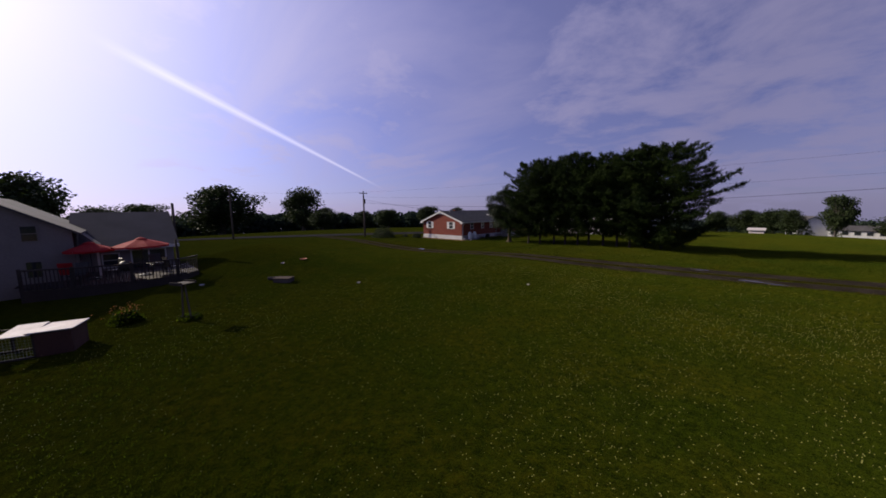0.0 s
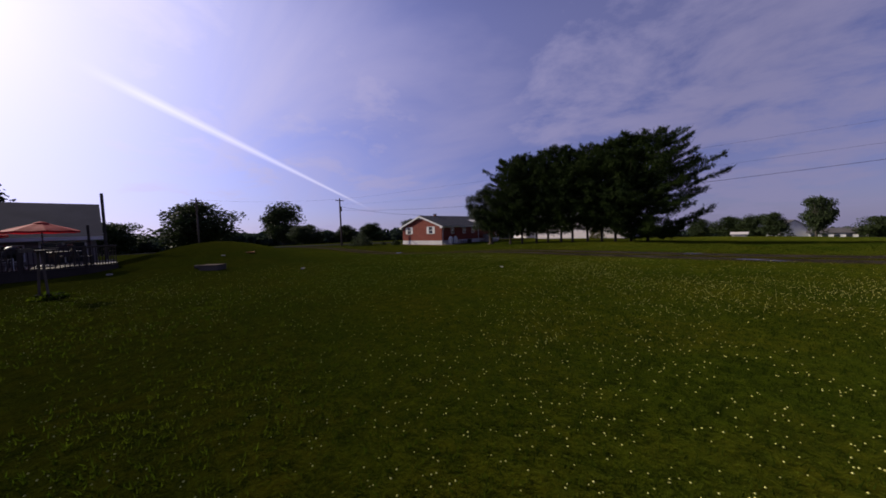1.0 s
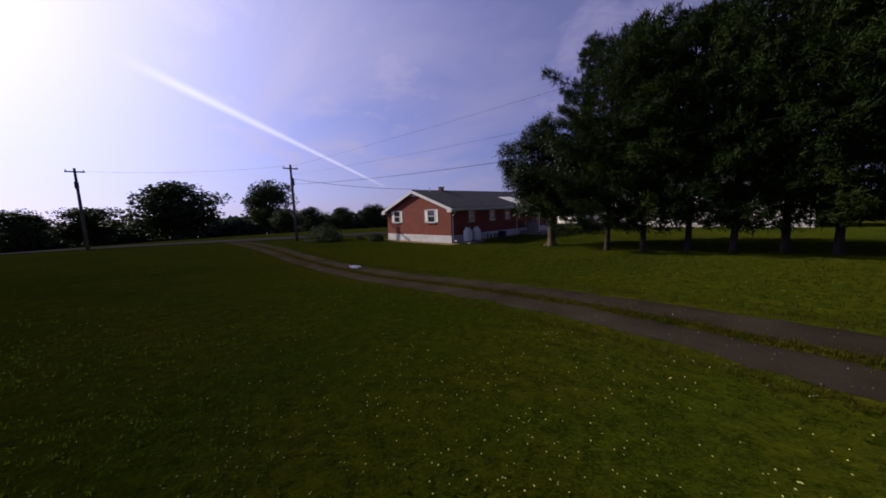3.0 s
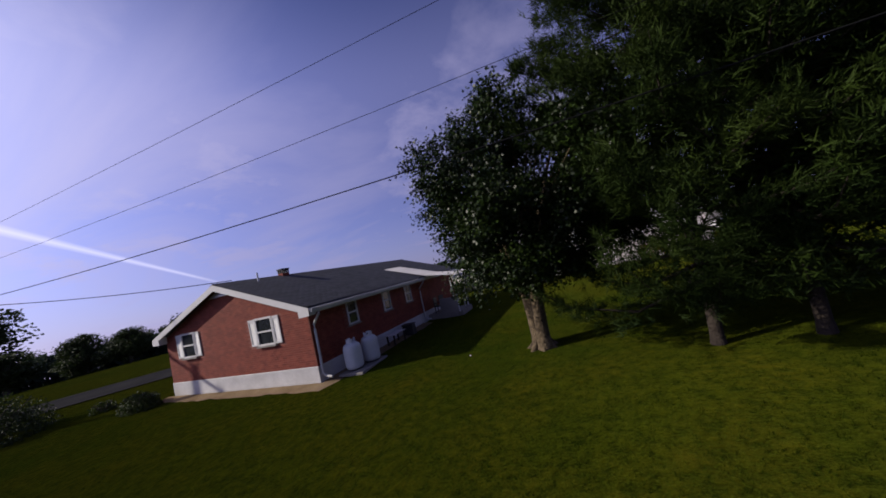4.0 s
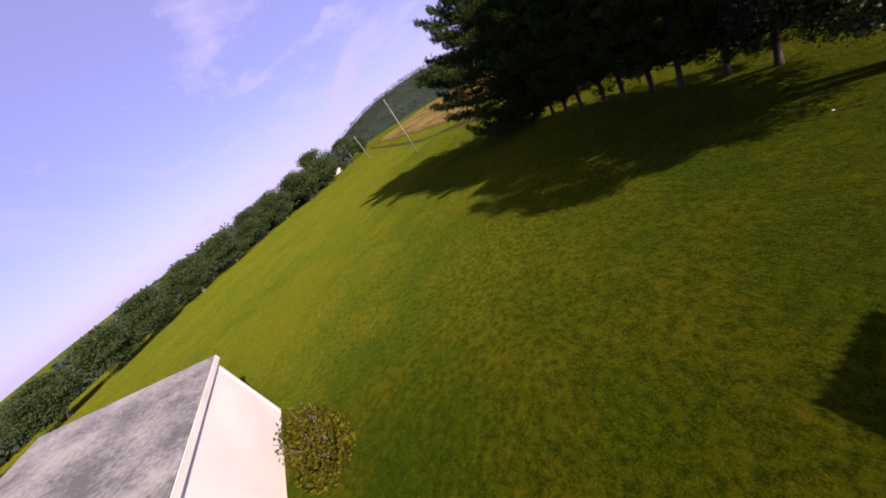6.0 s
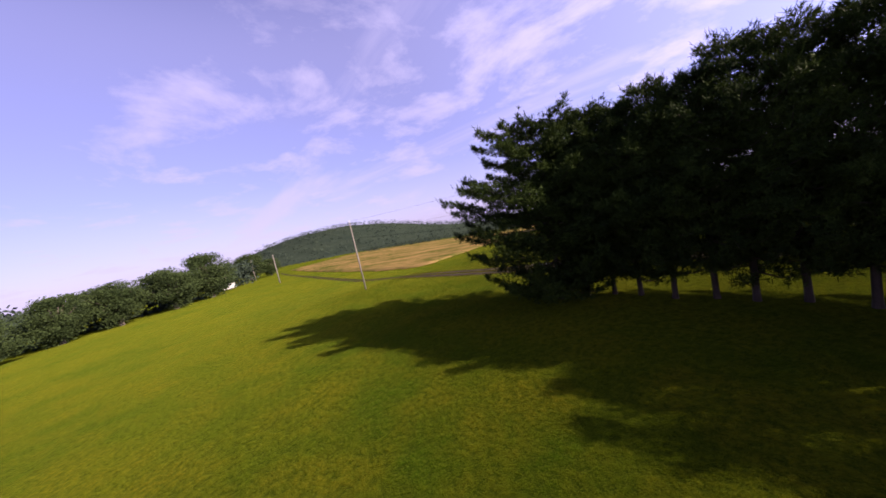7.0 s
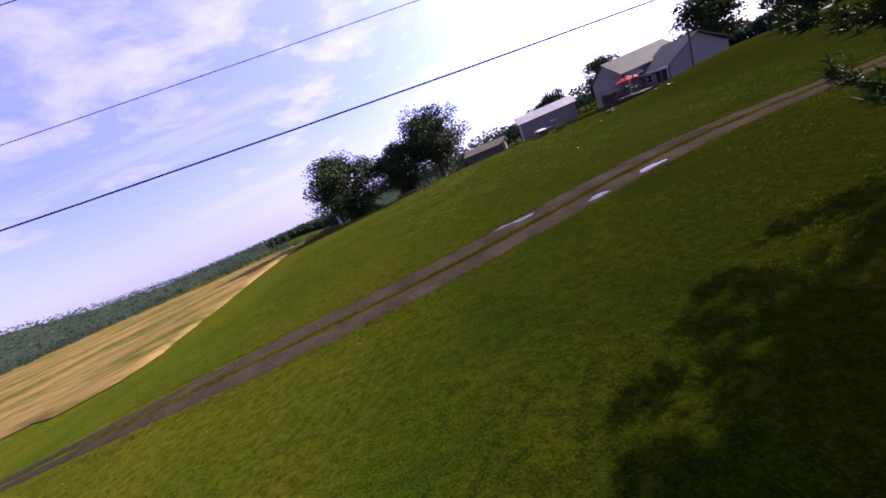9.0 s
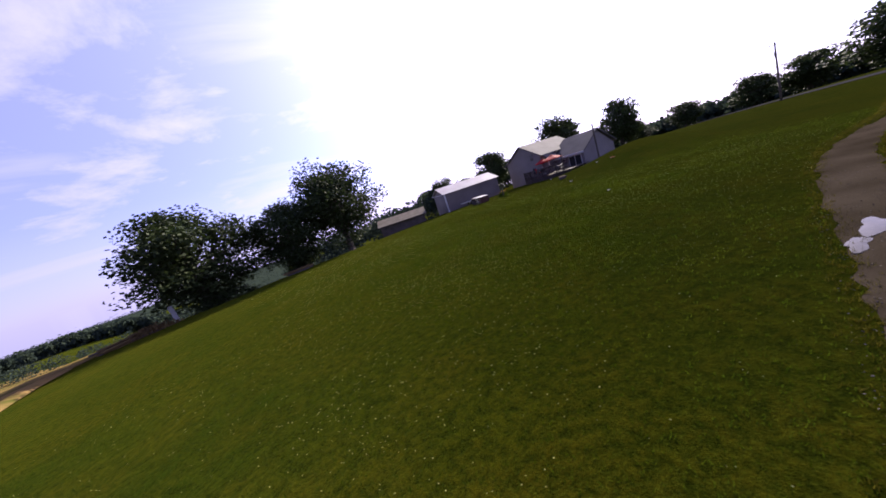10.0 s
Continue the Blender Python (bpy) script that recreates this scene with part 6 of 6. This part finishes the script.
# ---- shed by the grey house, and litter along its foot ----
def metal_shed():
    s = thing("metal_shed", "tan metal shed with pale trim and roof", "shed", (16.0, -45.2, ground_z(16.0, -45.2)), 160)
    L, D, H, R = 8.0, 5.8, 2.5, 0.9
    bm = bmesh.new()
    part("wall", boxes((0, L, -0.1, 0.0, -0.8, H), (0, L, D - 0.1, D, -0.8, H)), SHEDWALL, s)
    for x in (0.0, L - 0.1):
        b2 = bmesh.new()
        vs = [(0, -0.8), (D - 0.1, -0.8), (D - 0.1, H), (D / 2, H + R), (0, H)]
        a = [b2.verts.new((x, y, z)) for y, z in vs]
        c = [b2.verts.new((x + 0.1, y, z)) for y, z in vs]
        b2.faces.new(a)
        b2.faces.new(c[::-1])
        for i in range(5):
            b2.faces.new((a[i], c[i], c[(i + 1) % 5], a[(i + 1) % 5]))
        part("gable_wall", b2, SHEDWALL, s)
    bm.free()
    for y0, y1 in ((-0.3, D / 2), (D + 0.2, D / 2)):
        b2 = bmesh.new()
        vs = [b2.verts.new(c) for c in ((-0.25, y0, H - 0.08), (L + 0.25, y0, H - 0.08), (L + 0.25, y1, H + R), (-0.25, y1, H + R), (-0.25, y0, H - 0.02), (L + 0.25, y0, H - 0.02), (L + 0.25, y1, H + R + 0.06), (-0.25, y1, H + R + 0.06))]
        for f in ((0, 1, 2, 3), (4, 5, 6, 7), (0, 1, 5, 4), (1, 2, 6, 5), (2, 3, 7, 6), (3, 0, 4, 7)):
            b2.faces.new([vs[i] for i in f])
        part("roof_slope", b2, SHEDROOF, s)
    part("corner_trim", boxes((-0.04, 0.1, -0.14, -0.1, -0.8, H), (-0.04, 0.0, -0.1, 0.04, -0.8, H)), WHITE, s)
    part("gable_trim", boxes((-0.28, -0.25, -0.3, D + 0.2, H - 0.06, H + 0.0)), WHITE, s)
    return s


metal_shed()


def trailer(x, y, turn):
    t = thing("flat_trailer", "low flat trailer parked along the shed", "trailer", (x, y, ground_z(x, y)), turn)
    part("bed", boxes((-1.3, 1.3, -0.6, 0.6, 0.42, 0.5), bevel=0.01), SILVER, t)
    for sy in (-0.68, 0.68):
        bm = bmesh.new()
        tube(bm, [(0, sy - 0.08, 0.27), (0, sy + 0.08, 0.27)], 0.27, 16)
        w = part("wheel", bm, DARK, t)
        bm = bmesh.new()
        tube(bm, [(0, sy - 0.09, 0.27), (0, sy + 0.09, 0.27)], 0.13, 12)
        part("rim", bm, SILVER, w)
    bm = bmesh.new()
    tube(bm, [(1.3, 0, 0.45), (2.2, 0, 0.4)], 0.035, 6)
    part("drawbar", bm, SILVER, t)
    return t


trailer(14.0, -42.6, 158)
small_building(20.5, -50.3, 62, 4.2, 6.2, 1.4, 0.7, FARBARK, FARBARK, "lean_to", "dark weathered lean-to beside the shed", "shed")


def white_marker():
    m = thing("marker_post", "short white post leaning at the lawn's edge", "post", (47.6, -52.4, ground_z(47.6, -52.4)))
    o = part("post", boxes((-0.2, 0.2, -0.06, 0.06, -0.3, 1.8), bevel=0.01), WHITE, m)
    o.matrix_basis = Matrix.Rotation(radians(5), 4, "Y")


white_marker()


def wood_pile(x, y, turn, n, seed):
    rnd = random.Random(seed)
    p = thing("wood_pile", "untidy pile of weathered timber at the lawn's edge", "wood pile", (x, y, ground_z(x, y)), turn)
    for k in range(n):
        bm = bmesh.new()
        yy, zz = rnd.uniform(-0.8, 0.8), 0.1 + 0.18 * (k // 4)
        tube(bm, [(-1.4 + rnd.uniform(-0.3, 0.3), yy, zz), (1.4 + rnd.uniform(-0.3, 0.3), yy + rnd.uniform(-0.4, 0.4), zz + rnd.uniform(-0.03, 0.1))], rnd.uniform(0.06, 0.12), 6)
        part("beam", bm, TIMBER if k % 2 else STRAWDIRT, p)
    return p


wood_pile(50.0, -51.3, 15, 10, 1)
wood_pile(52.0, -50.4, 40, 9, 2)
wood_pile(35.5, -49.6, 160, 8, 3)

# ---- far houses and a parked van ----
small_building(39.3, 79, 20, 5.0, 5.5, 2.9, 1.6, WHITE, GREYROOF, "farmhouse", "far white farmhouse with a grey roof among trees", "house", windows=3)
small_building(46.4, 74.5, 80, 3.6, 8.0, 1.7, 0.8, WHITE, GREYROOF, "long_house", "far long low white house", "house", windows=5)
small_building(31.0, 64, 85, 1.8, 2.4, 0.8, 0.3, PINKISH, SIDING, "low_shed", "far low tan shed in the field", "shed")


def van(x, y, turn):
    v = thing("van", "far white van parked under the trees", "van", (x, y, ground_z(x, y)), turn)
    bm = bmesh.new()
    prism(bm, [(-2.6, 0.4), (2.5, 0.4), (2.6, 1.1), (1.7, 1.4), (1.1, 2.2), (-2.5, 2.25), (-2.6, 1.2)], -0.95, 0.95)
    bmesh.ops.bevel(bm, geom=bm.edges[:], offset=0.06, segments=2, affect="EDGES")
    part("van_body", bm, WHITE, v)
    part("windscreen", boxes((1.25, 1.6, -0.8, 0.8, 1.5, 2.05)), GLASS, v)
    part("side_window", boxes((-0.2, 1.0, -0.97, 0.97, 1.45, 2.0)), GLASS, v)
    for sx in (-1.7, 1.6):
        for sy in (-0.88, 0.88):
            bm = bmesh.new()
            tube(bm, [(sx, sy - 0.1, 0.36), (sx, sy + 0.1, 0.36)], 0.36, 16)
            w = part("wheel", bm, DARK, v)
            bm = bmesh.new()
            tube(bm, [(sx, sy - 0.11, 0.36), (sx, sy + 0.11, 0.36)], 0.18, 12)
            part("rim", bm, SILVER, w)
    return v


van(166, -8.6, 70)
van(171, -10.5, 80)


# ---- grass, clover and gravel ----
def in_drive(x, y):
    d = np.abs(y - np.array([drive_y(float(a)) for a in x]))
    return (d < 1.6) & (d > 0.26)


def heights(x, y):
    return np.array([ground_z(float(a), float(b)) for a, b in zip(x, y)])


def scatter(rng, n, x0, x1, y0, y1, dense=None):
    x, y = rng.uniform(x0, x1, n), rng.uniform(y0, y1, n)
    keep = ~in_drive(x, y)
    keep &= ~((x > -9) & (x < 2.2) & (y > -0.6) & (y < 12))
    # thin out towards the borders
    inset = np.minimum(np.minimum(x - x0, x1 - x), np.minimum(y - y0, y1 - y))
    keep &= rng.random(n) < np.clip(inset / 6.0, 0, 1)
    if dense is not None:
        keep &= rng.random(n) < np.array([dense(float(a), float(b)) for a, b in zip(x, y)])
    return x[keep], y[keep]


def tuft_patch(rng, x, y, blades, tall):
    z = heights(x, y)
    base = np.repeat(np.stack([x, y, z - 0.005], 1), blades, 0)
    n = len(base)
    base[:, :2] += rng.normal(0, 0.025, (n, 2))
    way = rng.normal(0, 0.45, (n, 3)) + np.array([0, 0, 1.0])
    way /= np.linalg.norm(way, axis=1, keepdims=True)
    return blades_from(rng, base, way, rng.uniform(0.45, 1.0, n) * tall, rng.uniform(0.007, 0.014, n))


def make_grass():
    rng = np.random.default_rng(77)
    out = []
    for n, x0, x1, y0, y1, tall in ((70000, 14, 42, -43, -14, 0.085), (38000, 3, 27, -27, 0, 0.085), (24000, -1, 20, -10, 12, 0.08), (90000, 24, 52, -36, 6, 0.085)):
        x, y = scatter(rng, n, x0, x1, y0, y1, lambda a, b: 0.35 + 0.65 * max(0.0, min(1.0, 0.5 + 1.4 * noise.noise((a * 0.35, b * 0.35, 1)))))
        out.append(tuft_patch(rng, x, y, 4, tall))
    # ragged grass on the median and along the drive
    x = rng.uniform(-12, 50, 16000)
    y = np.array([drive_y(float(a)) for a in x])
    pick = rng.random(len(x))
    y = y + np.where(pick < 0.6, rng.normal(0, 0.13, len(x)), np.where(pick < 0.8, 1.6, -1.6) + rng.normal(0, 0.16, len(x)))
    tagged(polys("dry_grass", tuft_patch(rng, x, y, 5, 0.11), 3, DRYBLADE), "yellowed ragged grass along the wheel tracks", "grass", kind="stuff")
    tagged(polys("grass", np.concatenate(out), 3, BLADE), "short uneven grass blades of the lawn", "grass", kind="stuff")


def make_clover():
    rng = np.random.default_rng(78)
    out = []
    for n, x0, x1, y0, y1 in ((42000, 12, 42, -43, -12), (6000, 6, 28, -20, -8), (1500, 12, 26, -10, -3), (4500, 24, 50, -28, -4)):
        x, y = scatter(rng, n, x0, x1, y0, y1, lambda a, b: max(0.1, min(1.0, 0.5 + 0.7 * noise.noise((a * 0.22, b * 0.22, 9)) + 0.6 * noise.noise((a * 0.9, b * 0.9, 4)))))
        z = heights(x, y) + rng.uniform(0.05, 0.09, len(x))
        r = rng.uniform(0.0055, 0.011, len(x))
        c = np.stack([x, y, z], 1)
        ax = [np.array(v)[None] * r[:, None] for v in ((1, 0, 0), (0, 1, 0), (-1, 0, 0), (0, -1, 0), (0, 0, 0.9), (0, 0, -0.9))]
        for a, b in ((0, 1), (1, 2), (2, 3), (3, 0)):
            out.append(np.stack([c + ax[a], c + ax[b], c + ax[4]], 1))
            out.append(np.stack([c + ax[b], c + ax[a], c + ax[5]], 1))
    tagged(polys("clover_heads", np.concatenate(out), 3, CLOVER), "white clover heads scattered through the grass", "clover", kind="stuff")


def make_gravel():
    rng = np.random.default_rng(79)
    out = []
    n = 2500
    x = np.concatenate([rng.uniform(26, 47, n), rng.uniform(2, 20, n // 3)])
    side = np.where(rng.random(len(x)) < 0.5, 1, -1)
    off = side * rng.uniform(0.3, 1.8, len(x))
    y = np.array([drive_y(float(a)) for a in x]) + off
    z = heights(x, y) + 0.022
    r = rng.uniform(0.006, 0.017, len(x))
    c = np.stack([x, y, z], 1)
    ax = []
    for v in ((1, 0.2, 0.1), (-0.2, 1, 0.1), (-1, -0.3, 0.1), (0.3, -1, 0.1), (0.1, 0.1, 0.75)):
        ax.append((np.array(v)[None] + rng.normal(0, 0.25, (len(x), 3))) * r[:, None])
    for a, b in ((0, 1), (1, 2), (2, 3), (3, 0)):
        out.append(np.stack([c + ax[a], c + ax[b], c + ax[4]], 1))
    tagged(polys("gravel_stones", np.concatenate(out), 3, STONE), "loose grey stones lying in the wheel tracks", "gravel", kind="stuff")


make_grass()
make_clover()
make_gravel()
